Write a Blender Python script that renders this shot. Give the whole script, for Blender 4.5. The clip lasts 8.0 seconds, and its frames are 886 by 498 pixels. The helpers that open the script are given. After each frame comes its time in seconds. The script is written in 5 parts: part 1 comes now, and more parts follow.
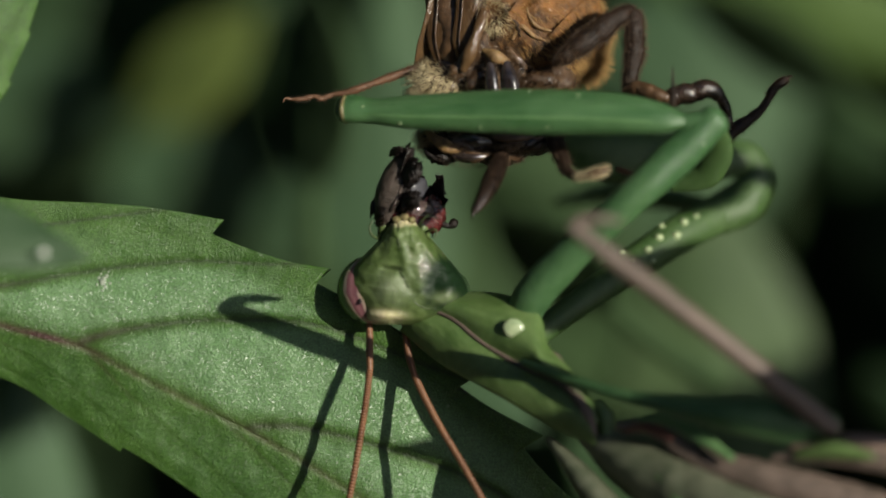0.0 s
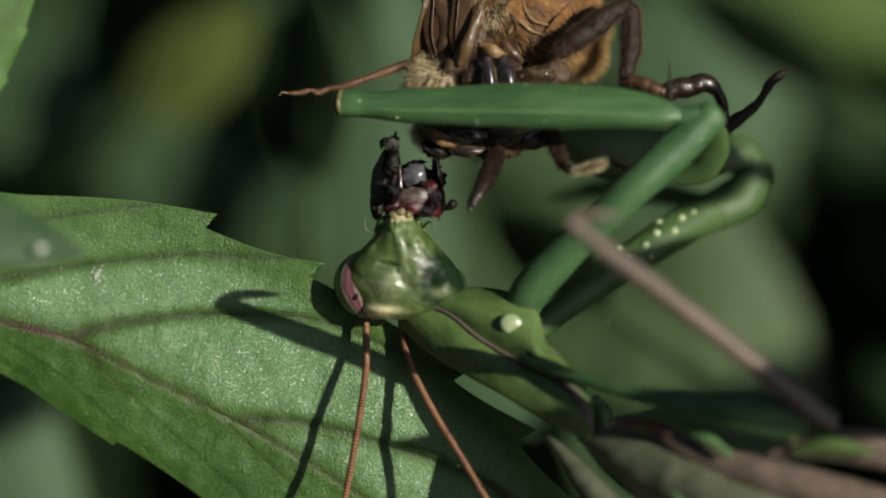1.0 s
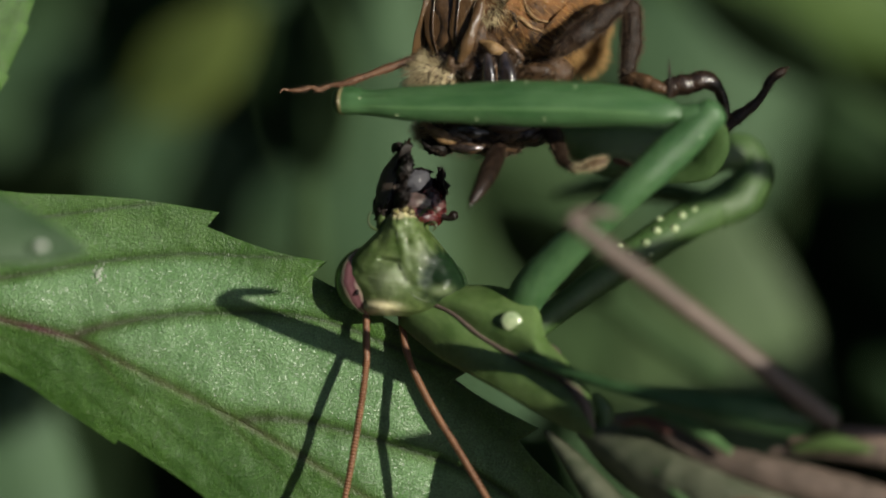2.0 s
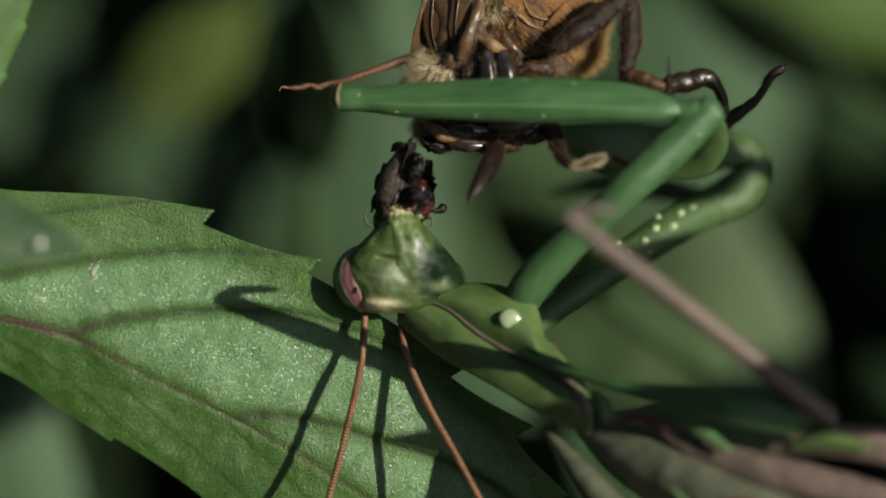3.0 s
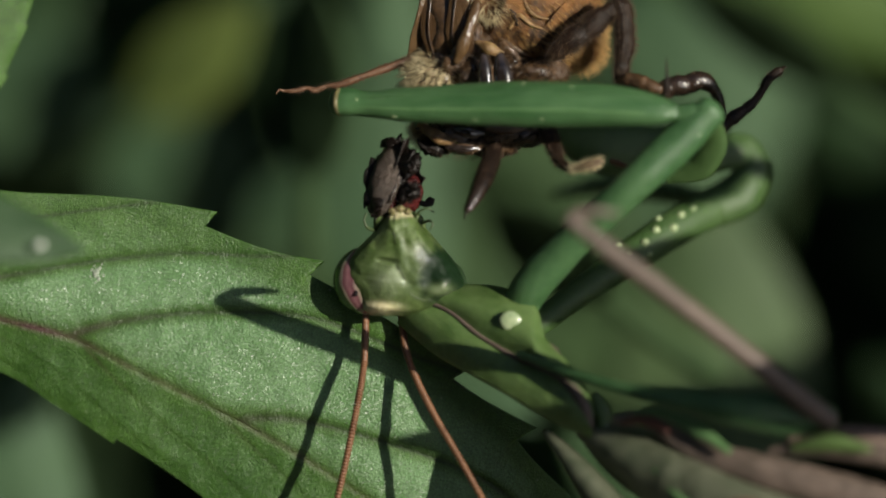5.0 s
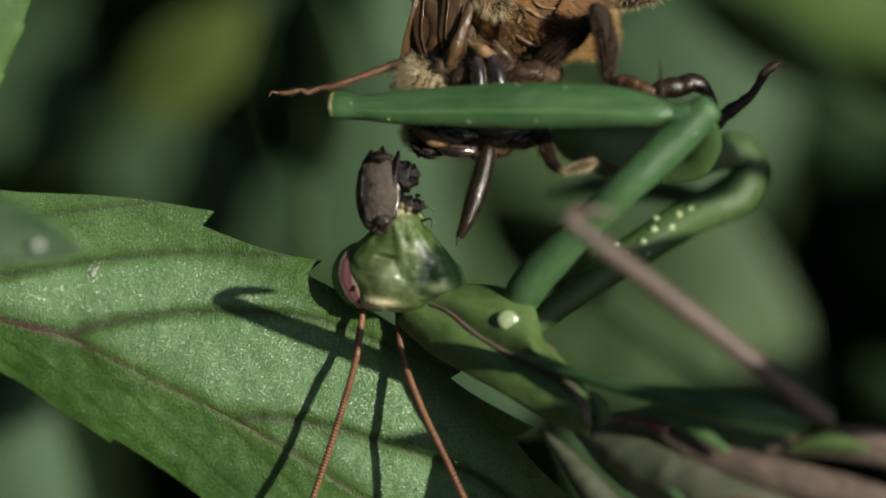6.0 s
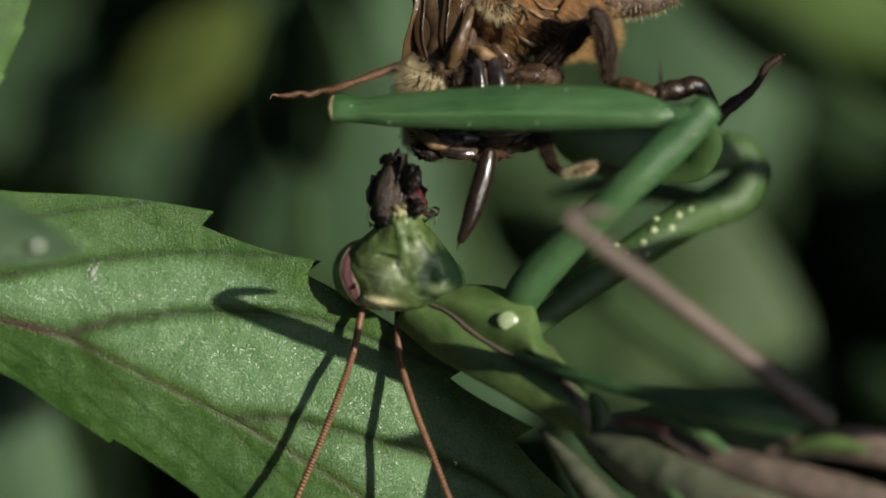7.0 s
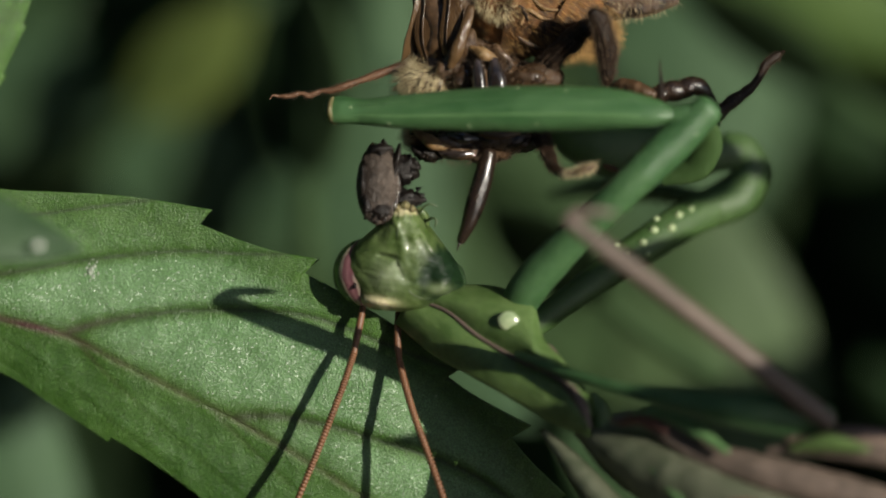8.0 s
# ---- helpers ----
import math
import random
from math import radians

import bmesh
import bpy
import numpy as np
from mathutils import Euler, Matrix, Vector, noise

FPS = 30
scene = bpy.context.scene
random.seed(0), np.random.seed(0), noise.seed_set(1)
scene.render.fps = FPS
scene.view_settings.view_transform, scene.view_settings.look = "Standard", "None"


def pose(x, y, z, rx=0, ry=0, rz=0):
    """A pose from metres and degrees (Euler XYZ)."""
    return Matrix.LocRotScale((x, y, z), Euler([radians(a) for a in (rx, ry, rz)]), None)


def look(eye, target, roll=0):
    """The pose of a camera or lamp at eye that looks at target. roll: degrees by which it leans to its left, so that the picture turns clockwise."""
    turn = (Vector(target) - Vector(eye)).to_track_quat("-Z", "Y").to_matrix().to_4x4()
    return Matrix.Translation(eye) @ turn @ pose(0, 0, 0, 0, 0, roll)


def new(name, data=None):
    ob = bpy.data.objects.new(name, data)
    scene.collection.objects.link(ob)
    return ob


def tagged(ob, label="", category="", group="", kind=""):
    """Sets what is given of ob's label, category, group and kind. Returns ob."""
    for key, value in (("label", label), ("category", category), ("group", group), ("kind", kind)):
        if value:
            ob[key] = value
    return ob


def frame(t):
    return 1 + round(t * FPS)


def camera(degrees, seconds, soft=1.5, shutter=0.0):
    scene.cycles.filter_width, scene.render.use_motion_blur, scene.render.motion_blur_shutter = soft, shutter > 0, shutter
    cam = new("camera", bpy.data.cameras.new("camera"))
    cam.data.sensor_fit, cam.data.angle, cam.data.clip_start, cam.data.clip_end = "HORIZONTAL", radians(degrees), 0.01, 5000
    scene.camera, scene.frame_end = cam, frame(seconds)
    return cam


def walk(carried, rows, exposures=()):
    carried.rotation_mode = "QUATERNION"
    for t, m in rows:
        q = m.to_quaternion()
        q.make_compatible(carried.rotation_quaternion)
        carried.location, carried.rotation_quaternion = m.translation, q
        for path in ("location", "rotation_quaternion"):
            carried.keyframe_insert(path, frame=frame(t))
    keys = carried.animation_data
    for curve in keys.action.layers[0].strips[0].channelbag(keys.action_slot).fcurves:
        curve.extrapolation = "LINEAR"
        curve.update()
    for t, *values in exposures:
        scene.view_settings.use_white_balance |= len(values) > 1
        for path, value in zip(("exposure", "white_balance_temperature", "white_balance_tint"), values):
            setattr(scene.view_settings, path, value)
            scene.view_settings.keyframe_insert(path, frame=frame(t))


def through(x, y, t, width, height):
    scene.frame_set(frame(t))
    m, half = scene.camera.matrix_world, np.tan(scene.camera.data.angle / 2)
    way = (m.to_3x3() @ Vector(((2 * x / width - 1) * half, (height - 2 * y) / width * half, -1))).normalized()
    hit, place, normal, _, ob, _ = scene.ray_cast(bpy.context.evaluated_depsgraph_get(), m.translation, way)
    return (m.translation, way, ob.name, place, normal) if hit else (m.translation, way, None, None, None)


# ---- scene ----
from mathutils.bvhtree import BVHTree

# Macro view of a mantis feeding on a bee. Lengths below are millimetres; MM turns them into metres.
MM = 0.001
DISTANCE = 300.0

# ---- camera ----
# the shot looks 40 degrees down; x runs right, y away from the lens and z up the shot, TILT turns this into the level world
TILT = Matrix.Rotation(radians(-40), 4, "X")
cam = camera(7.628, 8.0, soft=2.0)
cam.data.dof.use_dof = True
cam.data.dof.focus_distance = 0.3007
cam.data.dof.aperture_fstop = 18.0

TIMES = (0, 0.5, 1, 1.5, 3, 3.5, 4, 4.5, 6, 6.5, 7, 7.5, 8)
# small pan of the lens, millimetres at the subject: right, up
PAN = ((-.15, .33), (-.08, .25), (-.03, .13), (-.08, .08), (.01, -.08), (0, 0), (-.05, 0), (-.05, 0), (.10, -.03), (.10, -.03), (.10, 0), (.05, .03), (.08, 0))
walk(cam, [(t, TILT @ look((0, -DISTANCE * MM, 0), (x * MM, 0, z * MM))) for t, (x, z) in zip(TIMES, PAN)])

# ---- light ----
SUN_WAY = TILT.to_3x3() @ Vector((-0.649, 0.746, -0.149))
world = bpy.data.worlds.new("sky")
scene.world = world
world.use_nodes = True
sky = world.node_tree.nodes.new("ShaderNodeTexSky")
sky.sky_type = "NISHITA"
sky.sun_disc = False
sky.sun_elevation = math.asin(-SUN_WAY.z)
sky.sun_rotation = math.atan2(-SUN_WAY.x, -SUN_WAY.y)
world.node_tree.links.new(sky.outputs[0], world.node_tree.nodes["Background"].inputs[0])
world.node_tree.nodes["Background"].inputs[1].default_value = 0.068
sun_data = bpy.data.lights.new("sun", "SUN")
sun_data.energy = 5.0
sun_data.angle = radians(0.5)
sun_data.color = (1.0, 0.95, 0.82)
sun = new("sun", sun_data)
sun.matrix_world = look((0.3, -0.4, 0.5), Vector((0.3, -0.4, 0.5)) + SUN_WAY)
scene.view_settings.exposure = 0.19


# ---- materials ----
def surface(name, dark, light, grain=0.4, rough=0.45, bump=0.2, fine=0.05, patch=3.0, specks=None, speck_size=0.3, speck_cut=0.2,
            through=0.0, coat=0.0, sub=0.0, sub_colour=None, spec=0.5, stretch=(1, 1, 1)):
    """Uneven surface: broad patches and fine grain of two colours, fine relief, optional specks; grain, fine and patch in millimetres."""
    m = bpy.data.materials.new(name)
    m.use_nodes = True
    nt = m.node_tree
    n, l = nt.nodes, nt.links
    b = n["Principled BSDF"]
    tc = n.new("ShaderNodeTexCoord")
    mp = n.new("ShaderNodeMapping")
    mp.inputs["Scale"].default_value = [1000 * s for s in stretch]
    l.new(tc.outputs["Object"], mp.inputs["Vector"])

    def noise_at(size, detail=3.0):
        t = n.new("ShaderNodeTexNoise")
        t.inputs["Scale"].default_value = 1 / size
        t.inputs["Detail"].default_value = detail
        l.new(mp.outputs[0], t.inputs["Vector"])
        return t.outputs["Fac"]
    broad, small, tiny = noise_at(patch), noise_at(grain), noise_at(fine, 1.0)
    mixed = n.new("ShaderNodeMath")
    mixed.operation = "MULTIPLY_ADD"
    mixed.inputs[1].default_value = 0.6
    l.new(broad, mixed.inputs[0])
    half = n.new("ShaderNodeMath")
    half.operation = "MULTIPLY"
    half.inputs[1].default_value = 0.4
    l.new(small, half.inputs[0])
    l.new(half.outputs[0], mixed.inputs[2])
    ramp = n.new("ShaderNodeValToRGB")
    ramp.color_ramp.elements[0].position, ramp.color_ramp.elements[1].position = 0.36, 0.64
    ramp.color_ramp.elements[0].color, ramp.color_ramp.elements[1].color = (*dark, 1), (*light, 1)
    l.new(mixed.outputs[0], ramp.inputs[0])
    colour = ramp.outputs[0]
    if specks:
        v = n.new("ShaderNodeTexVoronoi")
        v.inputs["Scale"].default_value = 1 / speck_size
        l.new(mp.outputs[0], v.inputs["Vector"])
        cut = n.new("ShaderNodeMapRange")
        cut.inputs["From Min"].default_value, cut.inputs["From Max"].default_value = speck_cut, speck_cut * 0.6
        l.new(v.outputs["Distance"], cut.inputs["Value"])
        mx = n.new("ShaderNodeMix")
        mx.data_type = "RGBA"
        mx.inputs["B"].default_value = (*specks, 1)
        l.new(cut.outputs[0], mx.inputs["Factor"])
        l.new(colour, mx.inputs["A"])
        colour = mx.outputs["Result"]
    l.new(colour, b.inputs["Base Color"])
    rr = n.new("ShaderNodeMapRange")
    rr.inputs["To Min"].default_value, rr.inputs["To Max"].default_value = rough * 0.75, min(1, rough * 1.25)
    l.new(small, rr.inputs["Value"])
    l.new(rr.outputs[0], b.inputs["Roughness"])
    b.inputs["Specular IOR Level"].default_value = spec
    b.inputs["Coat Weight"].default_value = coat
    b.inputs["Coat Roughness"].default_value = 0.12
    if sub:
        b.inputs["Subsurface Weight"].default_value = sub
        b.inputs["Subsurface Radius"].default_value = (0.5, 0.7, 0.3)
        b.inputs["Subsurface Scale"].default_value = 0.0008
    if bump:
        h = n.new("ShaderNodeMath")
        h.operation = "ADD"
        l.new(small, h.inputs[0])
        l.new(tiny, h.inputs[1])
        bp = n.new("ShaderNodeBump")
        bp.inputs["Strength"].default_value = bump
        bp.inputs["Distance"].default_value = 0.0001
        l.new(h.outputs[0], bp.inputs["Height"])
        l.new(bp.outputs[0], b.inputs["Normal"])
    if through:
        tr = n.new("ShaderNodeBsdfTranslucent")
        l.new(colour, tr.inputs["Color"])
        ms = n.new("ShaderNodeMixShader")
        ms.inputs[0].default_value = through
        l.new(b.outputs[0], ms.inputs[1])
        l.new(tr.outputs[0], ms.inputs[2])
        l.new(ms.outputs[0], n["Material Output"].inputs["Surface"])
    return m


def blade_material():
    """Fresh leaf: glinting cells and a whitish sheen painted as pale colour between the veins, plain green along them,
    purple-brown in the midrib, by the mesh's own vein value.
    """
    m = surface("leaf_blade", (0.034, 0.092, 0.011), (0.058, 0.132, 0.020), grain=0.5, rough=0.40, bump=0, patch=4, specks=(0.20, 0.26, 0.14), speck_size=1.1, speck_cut=0.06, through=0.10)
    n, l = m.node_tree.nodes, m.node_tree.links
    b = n["Principled BSDF"]
    at = n.new("ShaderNodeAttribute")
    at.attribute_name = "vein"
    sep = n.new("ShaderNodeSeparateColor")
    l.new(at.outputs["Color"], sep.inputs[0])
    tc = n.new("ShaderNodeTexCoord")

    def texture(kind, size, out, detail=2.0):
        t = n.new(kind)
        t.inputs["Scale"].default_value = 1000 / size
        if "Detail" in t.inputs:
            t.inputs["Detail"].default_value = detail
        l.new(tc.outputs["Object"], t.inputs["Vector"])
        return t.outputs[out]

    def maths(op, a, b_):
        t = n.new("ShaderNodeMath")
        t.operation = op
        for i, v in enumerate((a, b_)):
            if isinstance(v, float):
                t.inputs[i].default_value = v
            else:
                l.new(v, t.inputs[i])
        return t.outputs[0]
    cells = texture("ShaderNodeTexVoronoi", 0.10, "Distance")
    cloud = texture("ShaderNodeTexNoise", 1.6, "Fac", 4.0)
    prev = b.inputs["Base Color"].links[0].from_socket
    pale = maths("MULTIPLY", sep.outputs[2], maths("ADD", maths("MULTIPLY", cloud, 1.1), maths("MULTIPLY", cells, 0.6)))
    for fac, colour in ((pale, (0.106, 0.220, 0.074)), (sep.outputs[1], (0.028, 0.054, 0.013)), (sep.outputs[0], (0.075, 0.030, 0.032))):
        mx = n.new("ShaderNodeMix")
        mx.data_type = "RGBA"
        mx.inputs["B"].default_value = (*colour, 1)
        l.new(fac, mx.inputs["Factor"])
        l.new(prev, mx.inputs["A"])
        prev = mx.outputs["Result"]
    # fine grain of the skin, strongest between the veins
    grain = texture("ShaderNodeTexNoise", 0.065, "Fac", 1.2)
    spread = n.new("ShaderNodeMapRange")
    spread.inputs["From Min"].default_value, spread.inputs["From Max"].default_value = 0.30, 0.70
    spread.inputs["To Min"].default_value, spread.inputs["To Max"].default_value = 0.60, 1.38
    l.new(grain, spread.inputs["Value"])
    tone = n.new("ShaderNodeVectorMath")
    tone.operation = "SCALE"
    l.new(prev, tone.inputs[0])
    l.new(spread.outputs[0], tone.inputs["Scale"])
    l.new(tone.outputs[0], b.inputs["Base Color"])
    height = maths("ADD", cells, maths("ADD", texture("ShaderNodeTexNoise", 0.06, "Fac"), maths("MULTIPLY", texture("ShaderNodeTexNoise", 0.22, "Fac"), 0.5)))
    bp = n.new("ShaderNodeBump")
    bp.inputs["Strength"].default_value = 0.55
    bp.inputs["Distance"].default_value = 0.00006
    l.new(height, bp.inputs["Height"])
    l.new(bp.outputs[0], b.inputs["Normal"])
    # each cell of the skin leans its own way, so that some glint
    lean = n.new("ShaderNodeVectorMath")
    lean.operation = "MULTIPLY_ADD"
    l.new(texture("ShaderNodeTexVoronoi", 0.060, "Color"), lean.inputs[0])
    lean.inputs[1].default_value, lean.inputs[2].default_value = (0.92, 0.92, 0.92), (-0.46, -0.46, -0.46)
    geo = n.new("ShaderNodeNewGeometry")
    tipped = n.new("ShaderNodeVectorMath")
    l.new(geo.outputs["Normal"], tipped.inputs[0])
    l.new(lean.outputs[0], tipped.inputs[1])
    unit = n.new("ShaderNodeVectorMath")
    unit.operation = "NORMALIZE"
    l.new(tipped.outputs[0], unit.inputs[0])
    l.new(maths("ADD", 0.04, maths("MULTIPLY", sep.outputs[2], 0.8)), b.inputs["Coat Weight"])
    b.inputs["Coat Roughness"].default_value = 0.25
    l.new(unit.outputs[0], b.inputs["Coat Normal"])
    return m


M_BLADE = blade_material()
M_FAR_LEAF = surface("shrub_leaf", (0.023, 0.056, 0.019), (0.046, 0.094, 0.034), grain=2, patch=12, rough=0.6, bump=0.1, through=0.15)
M_YELLOW_LEAF = surface("yellowing_leaf", (0.078, 0.116, 0.022), (0.130, 0.172, 0.040), grain=2, patch=12, rough=0.6, bump=0.1, through=0.15)
M_GREY_LEAF = surface("pale_downy_leaf", (0.034, 0.078, 0.033), (0.060, 0.114, 0.050), grain=2, patch=12, rough=0.7, bump=0.1, through=0.1)
M_PALE_LEAF = surface("pale_sunny_leaf", (0.044, 0.080, 0.027), (0.074, 0.122, 0.043), grain=2, patch=12, rough=0.65, bump=0.1, through=0.12)
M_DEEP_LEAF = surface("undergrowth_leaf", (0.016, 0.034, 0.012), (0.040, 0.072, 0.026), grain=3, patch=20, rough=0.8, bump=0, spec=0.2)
M_STEM = surface("plant_stem", (0.060, 0.090, 0.035), (0.100, 0.130, 0.055), grain=0.4, rough=0.5, bump=0.3)
M_TWIG = surface("pinkish_twig", (0.150, 0.095, 0.075), (0.260, 0.180, 0.140), grain=0.5, rough=0.7, bump=0.5)
M_SOIL = surface("soil", (0.020, 0.015, 0.010), (0.050, 0.038, 0.026), grain=3, patch=40, rough=0.95, bump=1.0, fine=0.6, spec=0.1)

M_GREEN = surface("mantis_green", (0.038, 0.098, 0.034), (0.068, 0.143, 0.056), grain=0.35, patch=3, rough=0.43, bump=0.35, sub=0.15, spec=0.5, specks=(0.26, 0.34, 0.22), speck_size=1.6, speck_cut=0.05)
M_LIMB_BLADE = surface("mantis_limb_green", (0.034, 0.092, 0.030), (0.074, 0.152, 0.060), grain=0.30, patch=1.4, rough=0.36, bump=0.45, sub=0.12, spec=0.5, coat=0.08, stretch=(0.10, 1, 1))
M_PUPIL = surface("pupil_black", (0.006, 0.004, 0.004), (0.016, 0.010, 0.010), grain=0.1, rough=0.6, bump=0, spec=0.2)
M_FOREBODY = surface("forebody_green", (0.062, 0.112, 0.028), (0.124, 0.190, 0.062), grain=0.35, patch=2.0, rough=0.38, bump=0.4, coat=0.15, sub=0.15)
# mantis green, yellower and darker; shade on the far foreleg is in the colour
M_SHADED_OLIVE = surface("far_limb_shaded_olive", (0.034, 0.074, 0.018), (0.060, 0.108, 0.033), grain=0.35, patch=2.5, rough=0.5, bump=0.3, sub=0.1)
M_CHEEK = surface("mantis_cheek", (0.010, 0.026, 0.010), (0.028, 0.054, 0.022), grain=0.3, patch=1.2, rough=0.36, bump=0.3, coat=0.2, sub=0.2)
M_KEEL = surface("keel_brown", (0.080, 0.058, 0.046), (0.148, 0.108, 0.086), grain=0.4, rough=0.5, bump=0.2)
M_WING_CASE = surface("wing_case_brown", (0.086, 0.066, 0.052), (0.170, 0.126, 0.102), grain=0.5, patch=2.0, rough=0.5, bump=0.3)
M_CREAM = surface("cream_dots", (0.240, 0.310, 0.150), (0.360, 0.430, 0.240), grain=0.2, rough=0.4, bump=0.1)
M_ANTENNA = surface("antenna_brown", (0.110, 0.046, 0.022), (0.210, 0.098, 0.046), grain=0.15, patch=1.0, rough=0.5, bump=0.2)
M_PALP = surface("pale_palp", (0.090, 0.080, 0.034), (0.190, 0.160, 0.078), grain=0.15, patch=0.5, rough=0.3, bump=0.2, sub=0.3)

M_CHITIN = surface("bee_dark_shell", (0.006, 0.004, 0.003), (0.030, 0.018, 0.012), grain=0.3, patch=1.2, rough=0.24, bump=0.3, coat=0.3)
M_BROWN = surface("bee_brown_shell", (0.030, 0.017, 0.009), (0.110, 0.060, 0.028), grain=0.3, patch=0.9, rough=0.35, bump=0.4, coat=0.3)
M_AMBER = surface("bee_amber_shell", (0.026, 0.011, 0.003), (0.235, 0.098, 0.020), grain=0.45, patch=1.8, rough=0.50, bump=0.7, sub=0.2, coat=0.02)
M_FOLD = surface("pale_fold", (0.120, 0.066, 0.024), (0.300, 0.185, 0.080), grain=0.3, patch=0.6, rough=0.4, bump=0.6, coat=0.12, sub=0.2)
M_WET = surface("wet_black_shell", (0.007, 0.005, 0.004), (0.036, 0.026, 0.022), grain=0.4, patch=0.8, rough=0.14, bump=0.08, coat=1.0)
M_BAND = surface("bee_black_band", (0.006, 0.004, 0.003), (0.026, 0.014, 0.007), grain=0.4, patch=1.4, rough=0.6, bump=0.3, spec=0.25)
M_HAIR = surface("bee_hair", (0.360, 0.280, 0.150), (0.580, 0.490, 0.300), grain=0.5, patch=1.0, rough=0.6, bump=0)
M_GOLD_HAIR = surface("bee_golden_hair", (0.280, 0.155, 0.048), (0.520, 0.320, 0.120), grain=0.5, patch=1.0, rough=0.6, bump=0)
M_DARK_HAIR = surface("bee_leg_hair", (0.040, 0.025, 0.015), (0.120, 0.075, 0.040), grain=0.5, rough=0.6, bump=0)
M_TORN = surface("bee_black_shred", (0.002, 0.0015, 0.0015), (0.010, 0.006, 0.004), grain=0.3, patch=0.8, rough=0.4, bump=0.5, spec=0.3, coat=0.06)
M_WING = surface("bee_wing", (0.070, 0.036, 0.016), (0.170, 0.100, 0.046), grain=0.3, patch=1.0, rough=0.18, bump=0.5, through=0.35, coat=0.4, stretch=(1, 1, 0.25))
M_LEG = surface("bee_leg", (0.006, 0.004, 0.003), (0.028, 0.014, 0.007), grain=0.2, patch=0.6, rough=0.42, bump=0.5, spec=0.35)
M_RED_LEG = surface("bee_pale_leg", (0.090, 0.042, 0.022), (0.180, 0.095, 0.052), grain=0.2, patch=0.8, rough=0.45, bump=0.3)
M_FLESH = surface("red_flesh", (0.016, 0.003, 0.003), (0.095, 0.014, 0.012), grain=0.25, patch=0.7, rough=0.15, bump=0.6, coat=0.8, sub=0.2)
M_PULP = surface("pale_pulp", (0.060, 0.040, 0.036), (0.150, 0.105, 0.098), grain=0.2, patch=0.6, rough=0.15, bump=0.5, coat=0.8, sub=0.3)
M_FILM = surface("bluish_film", (0.010, 0.010, 0.014), (0.045, 0.044, 0.054), grain=0.2, patch=0.5, rough=0.55, bump=0.4, coat=0.05)
M_GREY_EYE = surface("grey_bee_eye", (0.026, 0.018, 0.013), (0.098, 0.072, 0.056), grain=0.16, patch=1.3, rough=0.45, bump=0.9, fine=0.06, specks=(0.16, 0.125, 0.095), speck_size=0.13, speck_cut=0.22)

M_THORAX = surface("bee_mottled_shell", (0.008, 0.005, 0.004), (0.120, 0.066, 0.030), grain=0.35, patch=0.8, rough=0.28, bump=0.7, coat=0.5)
M_SEAM = surface("dark_seam", (0.030, 0.050, 0.016), (0.060, 0.085, 0.032), grain=0.1, rough=0.4, bump=0.1)
M_FLESH_BROWN = surface("dark_reddish_brown", (0.070, 0.026, 0.018), (0.140, 0.058, 0.042), grain=0.4, patch=1.2, rough=0.5, bump=0.3)
M_BODY = surface("murky_hind_body", (0.060, 0.072, 0.042), (0.116, 0.120, 0.080), grain=0.4, patch=2.5, rough=0.5, bump=0.3)
M_LIME = surface("bright_grass_leaf", (0.052, 0.100, 0.020), (0.092, 0.155, 0.036), grain=2, patch=12, rough=0.6, bump=0.1, through=0.15)
M_STRIPE = surface("pale_green_stripe", (0.085, 0.175, 0.062), (0.115, 0.215, 0.085), grain=0.3, rough=0.45, bump=0.2)
M_HIGHLIGHT = surface("pale_highlight", (0.17, 0.25, 0.11), (0.40, 0.45, 0.28), grain=0.2, rough=0.2, bump=0.1, coat=0.8)
M_WHITE = surface("white_speck", (0.42, 0.44, 0.40), (0.62, 0.64, 0.58), grain=0.1, patch=0.3, rough=0.5, bump=0.2)
M_FLECK = surface("whitish_fleck", (0.16, 0.20, 0.14), (0.34, 0.38, 0.30), grain=0.1, patch=0.3, rough=0.5, bump=0.4)


# ---- mesh helpers ----
PLACE = {}


def spline(points, u):
    """Catmull-Rom through points, u from 0 to 1."""
    k = len(points) - 1
    i = min(int(u * k), k - 1)
    f = u * k - i
    p1, p2 = Vector(points[i]), Vector(points[i + 1])
    p0 = Vector(points[i - 1]) if i else p1 * 2 - p2
    p3 = Vector(points[i + 2]) if i + 2 <= k else p2 * 2 - p1
    return 0.5 * ((2 * p1) + (p2 - p0) * f + (2 * p0 - 5 * p1 + 4 * p2 - p3) * f * f + (3 * p1 - p0 - 3 * p2 + p3) * f ** 3)


